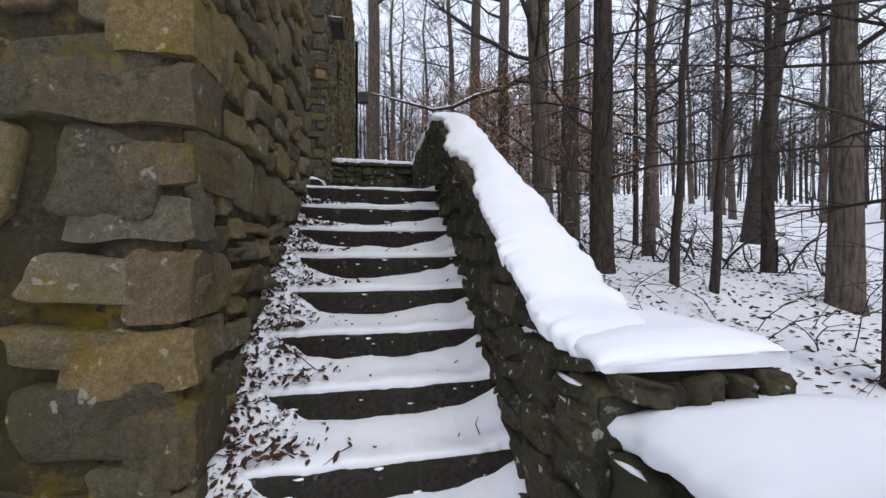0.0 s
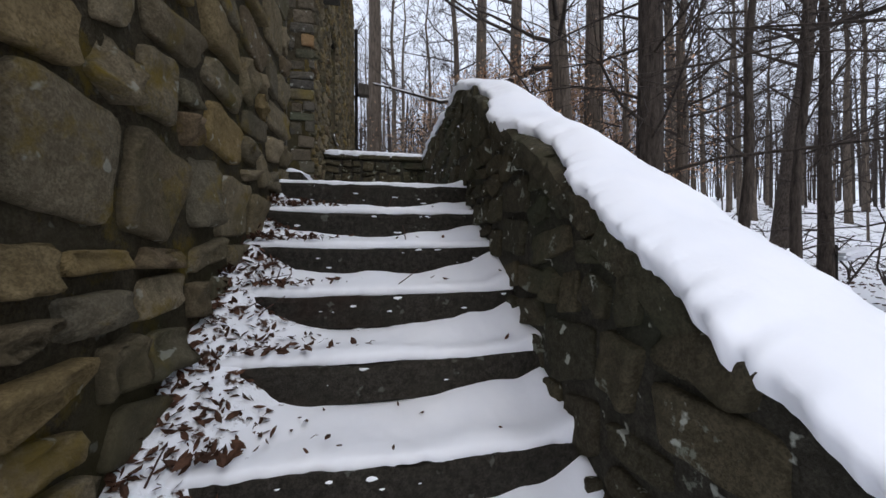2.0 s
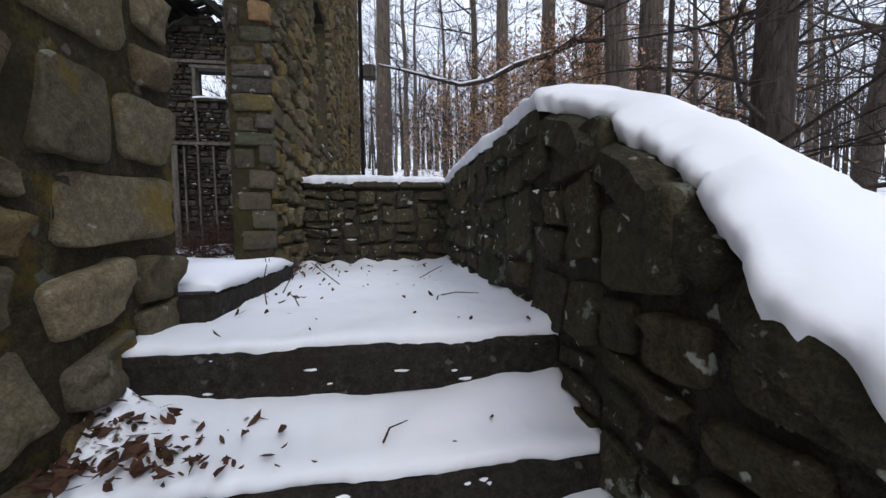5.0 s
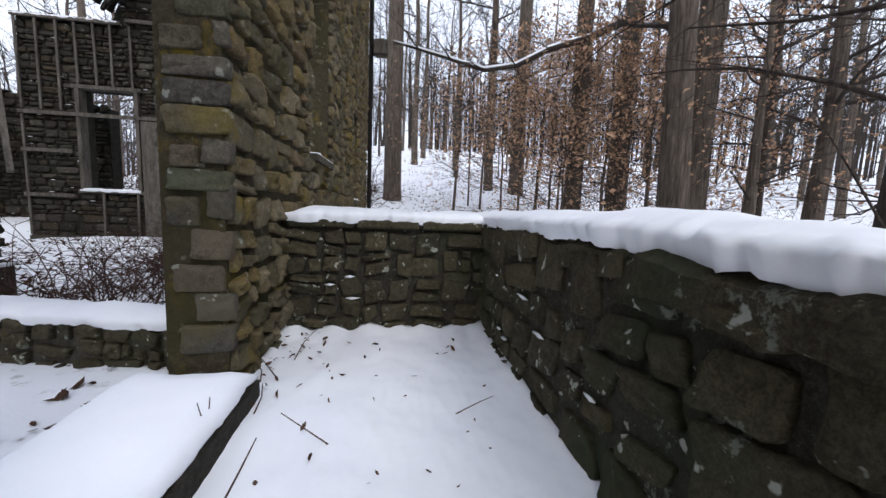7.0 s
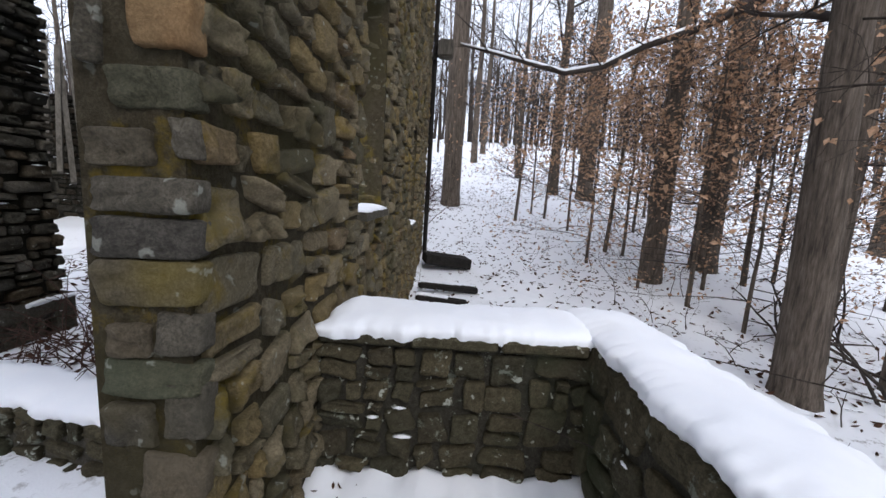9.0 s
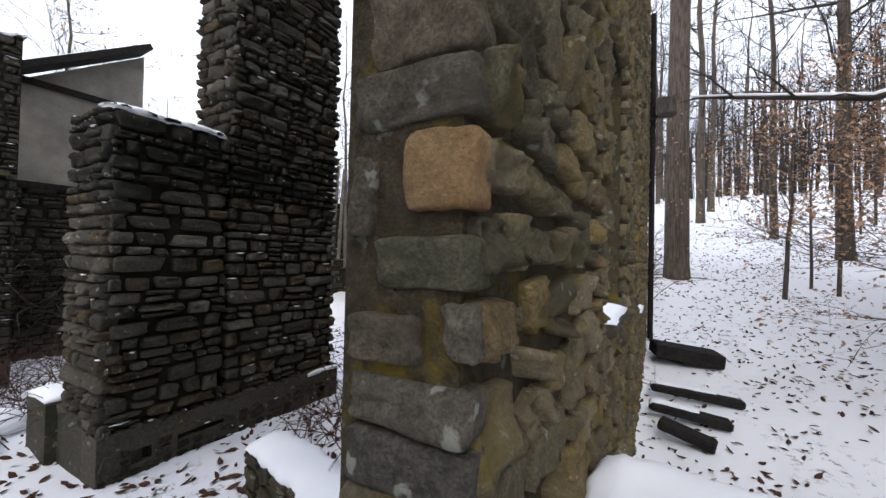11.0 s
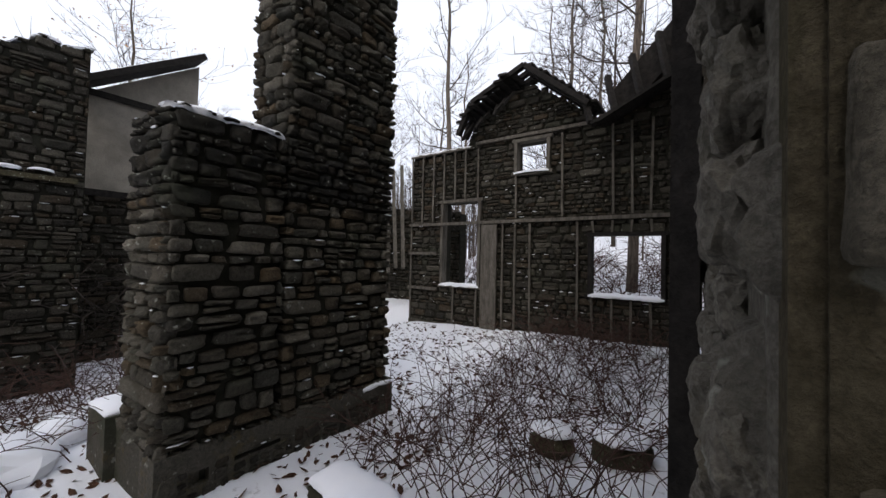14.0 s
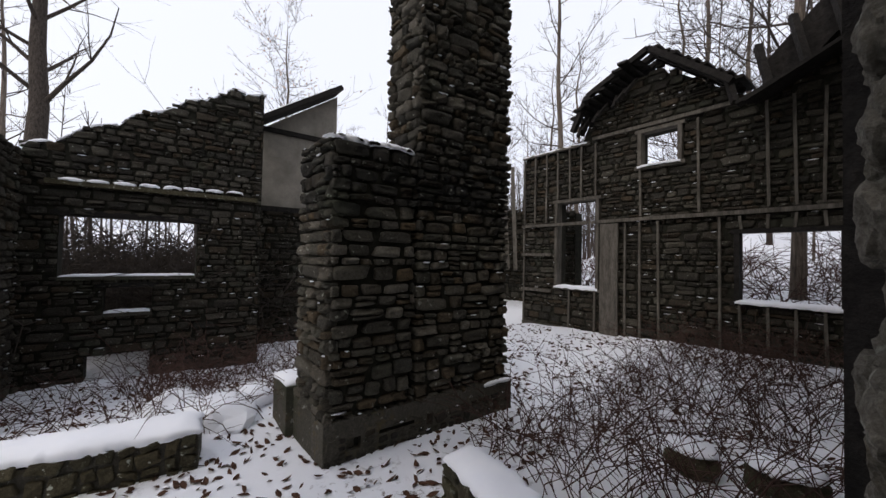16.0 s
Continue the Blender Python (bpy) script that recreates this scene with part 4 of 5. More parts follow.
beam(bm, (-2.1, EY, 4.5), (-0.8, EY, 5.9), 0.5, 0.25, (0, 1, 0))
part("roof_deck", bm, "char", eave)

# wall post beside the jamb
bm = bmesh.new()
beam(bm, (-0.765, 5.86, -0.4), (-0.765, 5.86, 5.2), 0.07, 0.1, (0, 1, 0))
tagged(part("wall_post", bm, "char"), "dark weathered timber post against the broken wall", "post")

# ---- back wall ----
BX = -9.3
backw = empty("wall_back", "ruined fieldstone back wall with a sloping snowy top", "wall", (BX, 4, 0), kind="structure")
B0, B1 = 2.5, 6.1
back_holes = [(3.07 - B0, 4.97 - B0, 1.06, 2.09), (3.64 - B0, 4.31 - B0, 0.42, 0.87), (3.43 - B0, 4.3 - B0, -0.82, -0.3)]


def back_top(u):
    return 3.05 + 1.85 * min(1, u / 3.1) + 0.05 * math.sin(u * 9)


wall_core("mortar_body", (BX, B0, 0), (0, 1), B1 - B0, 0.42, -1.2, back_top, "mortar_dark", back_holes, backw)
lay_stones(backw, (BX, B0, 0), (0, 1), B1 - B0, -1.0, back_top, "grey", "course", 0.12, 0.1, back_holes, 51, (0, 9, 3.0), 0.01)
for k in range(9):
    y = B0 + 0.1 + 0.4 * k
    tagged(snow_strip("wall_top_snow", [((BX - 0.4, q, back_top(q - B0)), (BX + 0.02, q, back_top(q - B0))) for q in (y, y + 0.15, y + 0.34)], None, 0.04, 90 + k, ragged=0.03, n=6), "patch of snow on the sloping wall top", "snow", "snow on the back wall")
for k in range(8):
    y = 3.05 + 0.34 * k
    tagged(snow_strip("course_snow", [((BX - 0.05, q, 2.66 + 0.01 * k), (BX + 0.13, q, 2.66 + 0.01 * k)) for q in (y, y + 0.14, y + 0.29)], None, 0.05, 110 + k, ragged=0.03, n=6), "lump of snow on a projecting stone course", "snow", "snow on the back wall")
bm = bmesh.new()
hull(bm, (BX - 0.2, 2.9, 2.58), (BX + 0.1, 6.0, 2.66))
part("string_course", bm, "dark", backw)
for i, (y0, y1, z0, z1) in enumerate(((3.07, 4.97, 1.06, 2.09), (3.64, 4.31, 0.42, 0.87))):
    win = empty("window_%d" % (i + 6), "empty opening in the ruined back wall", "window", (BX, y0, z0), kind="structure")
    bm = bmesh.new()
    hull(bm, (BX - 0.38, y0 - 0.1, z1 - 0.005), (BX + 0.02, y1 + 0.1, z1 + 0.08))
    part("lintel", bm, "char", win)
    bm = bmesh.new()
    hull(bm, (BX - 0.38, y0, z0 - 0.06), (BX + 0.05, y1, z0 + 0.003))
    part("window_sill", bm, "concrete", win)
    tagged(snow_strip("sill_snow", [((BX - 0.3, q, z0), (BX + 0.05, q, z0)) for q in (y0 + 0.02, (y0 + y1) / 2, y1 - 0.02)], None, 0.035, 130 + i, ragged=0.015, n=6), "snow lying on a ruined window sill", "snow")
# side wall at the left end of the back wall
side = empty("wall_side", "dark ruined side wall of fieldstone", "wall", (-8, 2.3, 0), kind="structure")
wall_core("mortar_body", (-6.6, 2.6, 0), (-1, 0), 2.7, 0.4, -1.2, lambda u: 3.0, "mortar_dark", (), side)
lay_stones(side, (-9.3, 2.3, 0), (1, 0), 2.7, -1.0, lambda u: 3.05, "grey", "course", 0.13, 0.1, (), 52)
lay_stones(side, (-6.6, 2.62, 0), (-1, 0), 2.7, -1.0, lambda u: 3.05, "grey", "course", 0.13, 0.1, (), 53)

# rear wing: low stone wall, plastered gable and a bit of roof
wing = empty("rear_wing", "plastered gable of a rear wing above a stone wall", "building", (-10.5, 7, 0), kind="structure")
wall_core("stone_wall", (-10.4, 5.9, 0), (0, 1), 9.0, 0.4, -1.2, lambda u: 2.6 if u < 3 else 3.1, "mortar_dark", (), wing)
lay_stones(wing, (-10.4, 5.9, 0), (0, 1), 9.0, -1.0, lambda u: 2.6 if u < 3 else 3.1, "grey", "course", 0.13, 0.1, (), 54)
wall_core("gable_wall", (-10.45, 6.2, 0), (0, 1), 1.95, 0.3, 2.6, lambda u: 4.55 + 1.35 * u / 1.95, "plaster", (), wing, 0.0)
bm = bmesh.new()
hull(bm, (-10.43, 6.2, 4.5), (-10.38, 8.15, 4.62))
part("rail", bm, "char", wing)
bm = bmesh.new()
hull(bm, (-10.43, 6.2, 2.55), (-10.36, 8.15, 2.68))
part("rail", bm, "char", wing)
bm = bmesh.new()
beam(bm, (-10.35, 6.0, 4.55), (-10.35, 8.12, 5.97), 0.7, 0.12, (0, 0, 1))
part("roof", bm, "char", wing)
tagged(snow_strip("roof_snow", [((-10.75, y, 4.62 + (y - 6.0) * 0.667), (-10.05, y, 4.62 + (y - 6.0) * 0.667)) for y in (6.0, 7, 8.1)], None, 0.04, 140, ragged=0.02, n=6), "thin snow on a roof edge", "snow")

# low stone wall of the next room, behind the end wall
rear = empty("wall_rear_room", "dark fieldstone wall of a room behind the ruin", "wall", (-8, 13.6, 0), kind="structure")
wall_core("mortar_body", (-11, 13.6, 0), (1, 0), 4.4, 0.4, -0.8, lambda u: 3.3 - 0.1 * u, "mortar_dark", (), rear)
lay_stones(rear, (-11, 13.6, 0), (1, 0), 4.4, -0.3, lambda u: 3.3 - 0.1 * u, "grey", "course", 0.14, 0.1, (), 58)
# fallen rafters leaning on it
rng = random.Random(63)
for k in range(5):
    x = -8.0 - 0.3 * k
    bm = bmesh.new()
    beam(bm, (x, 12.75, 1.2 + rng.uniform(-0.2, 0.2)), (x - 0.9 + rng.uniform(-0.2, 0.2), 13.65, 4.3 + rng.uniform(-0.5, 0.3)), 0.1, 0.14)
    rafter = tagged(part("fallen_rafter", bm, "wood"), "grey weathered rafter leaning on a stone wall", "beam", "fallen rafters")

# ---- low walls and rubble inside ----
for a, b, w, top_z, name_seed in (((-4.9, 2.3), (-4.55, 4.72), 0.45, -0.08, 71), ((-2.9, 6.15), (-0.85, 5.75), 0.32, -0.02, 72)):
    low = empty("low_wall", "broken low foundation wall capped with snow", "wall", (a[0], a[1], -0.5), "foundation walls", "structure")
    d = (Vector(b) - Vector(a))
    ln = d.length
    d.normalize()
    nrm = Vector((-d.y, d.x))
    wall_core("mortar_body", (a[0], a[1], 0), d, ln, w, -0.9, lambda u: top_z, "concrete", (), low, 0.02)
    lay_stones(low, (a[0], a[1], 0), d, ln, -0.7, lambda u: top_z, "dark", "rubble", 0.15, 0.07, (), name_seed)
    p2 = Vector(b) + nrm * w
    lay_stones(low, (p2.x, p2.y, 0), -d, ln, -0.7, lambda u: top_z, "dark", "rubble", 0.15, 0.07, (), name_seed + 9)
    tagged(snow_strip("low_wall_snow", [((*(Vector(a) + d * ln * s - nrm * 0.02), top_z), (*(Vector(a) + d * ln * s + nrm * (w + 0.02)), top_z)) for s in (0, 0.3, 0.6, 1)], None, 0.08, name_seed, ragged=0.04), "thick snow on a low foundation wall", "snow")


def boulder(name, at, size, mat, label, seed, snowy=True):
    bm = bmesh.new()
    bmesh.ops.create_icosphere(bm, subdivisions=3, radius=1)
    for v in bm.verts:
        v.co *= 1 + 0.25 * noise.noise(v.co * 1.3 + Vector((seed, 0, 0)))
        v.co = Vector((v.co.x * size[0], v.co.y * size[1], v.co.z * size[2])) + Vector(at)
    ob = tagged(part(name, bm, mat), label, "rock")
    if snowy:
        bm = bmesh.new()
        bmesh.ops.create_icosphere(bm, subdivisions=3, radius=1)
        for v in bm.verts:
            v.co *= 1 + 0.2 * noise.noise(v.co * 1.3 + Vector((seed, 0, 0)))
            v.co = Vector((v.co.x * size[0] * 0.95, v.co.y * size[1] * 0.95, max(v.co.z, -0.1) * size[2] * 0.45 + size[2] * 0.72)) + Vector(at)
        cap = tagged(part("rock_snow", bm, "snow"), "snow cap on a dark rock", "snow")
        for p in cap.data.polygons:
            p.use_smooth = True


boulder("rock", (-1.35, 8.3, -0.2), (0.26, 0.22, 0.16), "dark", "dark broken rock among brambles under snow", 1)
boulder("rock", (-1.9, 8.1, -0.2), (0.2, 0.2, 0.14), "dark", "dark broken rock among brambles under snow", 2)
for k, (x, y, sx) in enumerate(((-5.6, 5.0, 0.5), (-6.2, 4.6, 0.4), (-5.3, 4.3, 0.35), (-5.9, 5.4, 0.3))):
    boulder("snow_mound", (x, y, ground_z(x, y) + 0.02), (sx, sx * 0.8, 0.2), "snow", "rounded mound of snow over rubble", 5 + k, False)
# black debris at the foot of the front wall
for k, (a, b, w) in enumerate((((-0.3, 9.6), (0.5, 9.7), 0.18), ((-0.3, 10.1), (0.7, 10.3), 0.14), ((-0.3, 11.4), (0.6, 11.6), 0.5), ((-0.2, 9.2), (0.3, 9.1), 0.2))):
    bm = bmesh.new()
    z = max(ground_z(*a), ground_z(*b)) + 0.06 + 0.05 * (k == 2)
    beam(bm, (*a, z + 0.1), (*b, z), w, 0.1 if k != 2 else 0.2)
    bmesh.ops.bevel(bm, geom=bm.edges[:], offset=0.02, segments=1, affect="EDGES")
    tagged(part("charred_plank", bm, "char"), "charred plank lying in snow by the wall", "plank", "charred planks by the wall")
    if k < 2:
        tagged(snow_strip("plank_snow", [((a[0], a[1] - w * 0.4, z + 0.15), (a[0], a[1] + w * 0.4, z + 0.15)), ((b[0] - 0.3, b[1] - w * 0.4, z + 0.08), (b[0] - 0.3, b[1] + w * 0.4, z + 0.08))], None, 0.03, 150 + k, ragged=0.02, n=5), "snow on a charred plank", "snow")

# sign post with a snowy plate in the wood
px, py = 9.0, 6.8
sign = empty("sign_post", "thin dark post with a small snowy plate", "sign", (px, py, ground_z(px, py)))
bm = bmesh.new()
z = ground_z(px, py)
beam(bm, (px, py, z - 0.1), (px, py, z + 0.75), 0.05, 0.05, (0, 1, 0))
part("post", bm, "char", sign)
bm = bmesh.new()
beam(bm, (px + 0.05, py, z + 0.5), (px + 0.55, py - 0.1, z + 0.65), 0.35, 0.16)
bmesh.ops.bevel(bm, geom=bm.edges[:], offset=0.06, segments=2, affect="EDGES")
part("snowy_plate", bm, "snow", sign)

# ---- leaf litter ----
def leaves(name, spots, mat, label, smin, smax, seed, tilt=0.5):
    r = random.Random(seed)
    verts, faces = [], []
    for x, y, z in spots:
        s, a = r.uniform(smin, smax), r.uniform(0, 6.28)
        m = Matrix.Translation((x, y, z)) @ Matrix.Rotation(a, 3, "Z").to_4x4() @ Euler((r.gauss(0, tilt), r.gauss(0, tilt), 0)).to_matrix().to_4x4()
        base = len(verts)
        c = r.uniform(-0.25, 0.35) * s
        for p in ((-s, 0, c), (-s * 0.3, s * 0.42, 0), (s * 0.4, s * 0.36, 0), (s, 0, c), (s * 0.3, -s * 0.4, 0), (-s * 0.4, -s * 0.36, 0)):
            verts.append(m @ Vector(p))
        faces += [(base, base + 1, base + 2, base + 3), (base, base + 3, base + 4, base + 5)]
    ob = new(name, lists_to_mesh(name, verts, faces, mat, False))
    return tagged(ob, label, "leaves", kind="stuff")


def pile_z(x, y):
    """The leafy drift against the house wall, over the left ends of the steps."""
    slope = -0.03 + (y - EDGE_Y) * RISE / TREAD + 0.06
    k = smooth(-0.02, -0.5, x) * (1 - 0.3 * smooth(2.6, 3.3, y))
    slope -= 0.03 * smooth(2.6, 3.3, y)
    return slope - 0.22 * (1 - k) + 0.03 * noise.noise(Vector((x * 6, y * 6, 0))) + 0.02 * noise.noise(Vector((x * 19, y * 19, 4)))


def step_z(y):
    return -0.03 + 0.035 - RISE * max(0, math.ceil((EDGE_Y - y) / TREAD))


pv, pf, nx = [], [], 26
ny = 110
for j in range(ny + 1):
    y = 1.0 + (EDGE_Y - 0.02 - 1.0) * j / ny
    for i in range(nx + 1):
        x = -0.5 + 0.62 * i / nx
        pv.append((x, y, pile_z(x, y)))
for j in range(ny):
    for i in range(nx):
        a = j * (nx + 1) + i
        pf.append((a, a + 1, a + nx + 2, a + nx + 1))


def build_pile(t, put):
    n = noise_tex(t, put, 17, 5, 0.65)
    n2 = noise_tex(t, put, 45, 4, 0.6)
    c = mix(t, ramp(t, n, [(0.37, (0, 0, 0)), (0.44, (1, 1, 1))]), mix(t, n2, (0.03, 0.02, 0.015), (0.12, 0.07, 0.045)), (0.86, 0.88, 0.92))
    return c, n


M["pile"] = material("snow_over_dead_leaves", build_pile, 0.85, 0.8)
tagged(new("leaf_drift", lists_to_mesh("leaf_drift", pv, pf, "pile")), "drift of dead leaves dusted with snow along the wall", "leaves", kind="stuff")
rng = random.Random(3)
spots = []
for _ in range(2300):
    x, y = -0.48 + abs(rng.gauss(0, 0.2)), rng.uniform(1.0, EDGE_Y - 0.05)
    if x < 0.6:
        spots.append((x, y, max(pile_z(x, y) if x < 0.12 else -9, step_z(y)) + rng.uniform(0.0, 0.025)))
leaves("stair_leaves", spots, "litter", "dark dead leaves on the snowy steps", 0.008, 0.027, 1)
spots = []
for _ in range(90):
    x, y = rng.uniform(-0.3, 0.7), rng.uniform(1.2, 5.5)
    spots.append((x, y, (step_z(y) if y < EDGE_Y else 0.005) + 0.012))
for _ in range(60):
    x, y = -0.4 + abs(rng.gauss(0, 0.12)), rng.uniform(3.7, 5.6)
    spots.append((x, y, 0.02))
leaves("scattered_leaves", spots, "litter", "single dead leaves on the snow", 0.006, 0.022, 2)
spots = []
for _ in range(17000):
    x, y = rng.uniform(-0.4, 16), rng.uniform(-1, 24)
    if x < 1.2 and y < 6.1 or x < 1.75 and y < 1.6:
        continue
    if noise.noise(Vector((x * 0.4, y * 0.4, 2))) < -0.15 and rng.random() < 0.75:
        continue
    spots.append((x, y, ground_z(x, y) + 0.012))
for _ in range(5000):
    x, y = rng.uniform(-9, -0.9), rng.uniform(2.4, 12)
    if noise.noise(Vector((x * 0.7, y * 0.7, 2))) > -0.1:
        spots.append((x, y, ground_z(x, y) + 0.012))
leaves("ground_leaves", spots, "litter", "dead leaves scattered over thin snow", 0.025, 0.06, 3, 0.35)

# thin dry stalks on the steps
v, f = [], []
for _ in range(36):
    x = rng.choice((rng.uniform(-0.45, 0.0), rng.uniform(-0.4, 0.65)))
    y = rng.choice((rng.uniform(1.2, 3.4), rng.uniform(4.0, 5.3)))
    z = max(pile_z(x, y) if x < 0.1 and y < EDGE_Y else -9, step_z(y) if y < EDGE_Y else 0)
    d = Vector((rng.uniform(-1, 1), rng.uniform(-0.6, 0.6), rng.uniform(0.1, 1.2))).normalized()
    p0, ln = Vector((x, y, z)), rng.uniform(0.08, 0.25)
    tube(v, f, [p0, p0 + d * ln * 0.5, p0 + d * ln + Vector((rng.uniform(-.04, .04), 0, -0.02))], [0.003, 0.0025, 0.0015], 4)
tagged(new("dry_stalks", lists_to_mesh("dry_stalks", v, f, "bramble")), "thin dry stalks and twigs on the steps", "twigs", kind="stuff")


# clumps of snow clinging to the step fronts
v, f = [], []
for i in range(STEPS):
    y, z = EDGE_Y - i * TREAD, -i * RISE - 0.03
    for _ in range(10):
        x, zz, w = rng.uniform(-0.3, 0.8), z - rng.uniform(0.015, 0.19), rng.uniform(0.006, 0.024)
        base = len(v)
        for q in range(8):
            th = q * math.pi / 4
            v.append(Vector((x + math.cos(th) * w * rng.uniform(0.7, 1.2), y + 0.004, zz + math.sin(th) * w * rng.uniform(0.12, 0.4))))
        v.append(Vector((x, y - 0.006, zz)))
        for q in range(8):
            f.append((base + q, base + (q + 1) % 8, base + 8))
tagged(new("clinging_snow", lists_to_mesh("clinging_snow", v, f, "snow")), "small clumps of snow clinging to step fronts", "snow", kind="stuff")


# ---- brambles inside the ruin ----
def thicket(name, count, place, label, seed, hmin, hmax, mat="bramble", rad=0.006):
    r = random.Random(seed)
    v, f = [], []
    for _ in range(count):
        x, y = place(r)
        p = Vector((x, y, ground_z(x, y) - 0.03))
        a = r.uniform(0, 6.28)
        d = Vector((math.cos(a), math.sin(a), r.uniform(0.7, 2.5))).normalized()
        ln = r.uniform(hmin, hmax)
        pts = []
        for k in range(6):
            pts.append(p.copy())
            p = p + d * ln / 5
            d = (d + Vector((r.uniform(-0.3, 0.3), r.uniform(-0.3, 0.3), -r.uniform(0.05, 0.5)))).normalized()
            if p.z < ground_z(p.x, p.y) + 0.02:
                p.z = ground_z(p.x, p.y) + 0.02
        tube(v, f, pts, [rad, rad * 0.9, rad * 0.8, rad * 0.7, rad * 0.5, rad * 0.3], 3)
        for k in (2, 3, 4):
            q = pts[k] + Vector((r.uniform(-1, 1), r.uniform(-1, 1), r.uniform(-0.1, 0.9))).normalized() * ln * 0.25
            tube(v, f, [pts[k], (pts[k] + q) / 2 + Vector((0, 0, 0.01)), q], [rad * 0.6, rad * 0.5, rad * 0.25], 3)
    return tagged(new(name, lists_to_mesh(name, v, f, mat)), label, "brambles", kind="stuff")


thicket("brambles", 700, lambda r: (r.uniform(-3.3, -0.95) - 0.28 * max(0, r.random() * 3 - 1.5), r.uniform(6.8, 11.9)), "tangled red-brown bramble canes over snow", 1, 0.4, 1.3)
thicket("brambles", 500, lambda r: (r.uniform(-9.0, -5.2), r.uniform(4.2, 9.0)), "tangled red-brown bramble canes over snow", 2, 0.5, 1.4)
thicket("brambles", 160, lambda r: (r.uniform(-9.0, -4.9), r.uniform(2.8, 5.2)), "tangled red-brown bramble canes over snow", 4, 0.3, 0.9)
thicket("undergrowth", 230, lambda r: (r.uniform(3.0, 18), r.uniform(3, 24)), "thin bare undergrowth stems in the wood", 3, 0.4, 1.5, "twig", 0.008)
thicket("undergrowth", 650, lambda r: (r.uniform(-9, -0.4), r.uniform(14.2, 19)), "thin bare undergrowth stems in the wood", 6, 0.5, 1.8, "bramble", 0.012)
thicket("undergrowth", 2200, lambda r: (r.uniform(-17, -10.8), r.uniform(-1, 9)), "thin snowy twigs behind the ruin", 12, 1.6, 3.6, "twig", 0.014)
thicket("undergrowth", 1500, lambda r: (r.uniform(-15, -11.4), r.uniform(-1, 7.5)), "dense dark twigs behind the ruin", 14, 2.2, 4.2, "bark_dark", 0.02)
thicket("fallen_branches", 50, lambda r: (r.uniform(5, 13), r.uniform(6.5, 11)), "fallen branches lying on the snow", 8, 0.8, 2.4, "twig", 0.025)


# ---- trees ----
def tree(name, label, seed, height, radius, limbs, first, sub, fine, bark="bark", lean=0.0, droop=0.0, leaf=0, twig=0.006, thick=0.3, spread=1.0):
    """A bare tree: trunk and a crown of limbs, branches and twigs."""
    r = random.Random(seed)
    root = empty(name, label, "tree")
    n = 9
    pts, rad = [], []
    for k in range(n + 1):
        s = k / n
        pts.append(Vector((lean * height * s + r.uniform(-1, 1) * 0.012 * height * s, r.uniform(-1, 1) * 0.012 * height * s, height * s - 0.3 * (k == 0))))
        rad.append(radius * (1.0 - 0.85 * s) * (1.35 if k == 0 else 1))
    pts.insert(1, pts[0].lerp(pts[1], 0.25))
    rad.insert(1, radius * 1.02)
    v, f = [], []
    tube(v, f, pts, rad, 12)
    ob = new("trunk", lists_to_mesh("trunk", v, f, bark))
    put_under(ob, root)
    v, f, tips = [], [], []

    def grow(p, d, ln, rr, level):
        q, ps, rs = p, [p], [rr]
        seg = 4 if level == 0 else 3
        for k in range(seg):
            d = (d + Vector((r.uniform(-1, 1), r.uniform(-1, 1), r.uniform(-0.7, 1) - droop)) * 0.22).normalized()
            q = q + d * ln / seg
            ps.append(q)
            rs.append(max(rr * (1 - (k + 1) / seg * 0.8), twig * 0.5))
        tube(v, f, ps, rs, 4 if level == 0 else 3)
        if level == 2:
            tips.append(q)
            return
        for _ in range(sub if level == 0 else fine):
            i = r.randrange(1, seg + 1)
            side = Vector((r.uniform(-1, 1), r.uniform(-1, 1), r.uniform(-0.4, 0.8) - droop * 0.5))
            grow(ps[i], (d * 0.9 + side).normalized(), ln * r.uniform(0.3, 0.6), max(rs[i] * 0.55, twig), level + 1)

    for k in range(limbs):
        s = first + (1 - first) * (k + r.random()) / limbs
        i = min(int(s * n), n - 1)
        p = pts[i + 1].lerp(pts[min(i + 2, n + 1)], s * n - i)
        a = r.uniform(0, 6.28)
        up = (r.uniform(0.1, 1.0) - droop) / spread
        ln = spread * height * r.uniform(0.12, 0.26) * (1.2 - 0.7 * s)
        grow(p, Vector((math.cos(a), math.sin(a), up)).normalized(), ln, max(radius * thick * (1 - 0.7 * s), twig * 1.5), 0)
    ob = new("crown", lists_to_mesh("crown", v, f, "twig" if bark == "bark" else "bark_dark"))
    put_under(ob, root)
    if leaf:
        lv, lf = [], []
        for _ in range(leaf):
            c = r.choice(tips) + Vector((r.gauss(0, 0.2), r.gauss(0, 0.2), r.gauss(0, 0.1)))
            s = r.uniform(0.035, 0.065)
            m = Euler((r.gauss(0, 0.6), r.gauss(0, 0.6), r.uniform(0, 6.28))).to_matrix()
            b = len(lv)
            for p in ((-s, 0, 0), (0, s * 0.55, 0.01), (s, 0, -0.01), (0, -s * 0.55, 0.01)):
                lv.append(c + m @ Vector(p))
            lf.append((b, b + 1, b + 2, b + 3))
        crown = ob
        ob = new("leaves", lists_to_mesh("leaves", lv, lf, "beech", False))
        put_under(ob, crown)
        tagged(ob, "tan papery dead leaves")
    return root


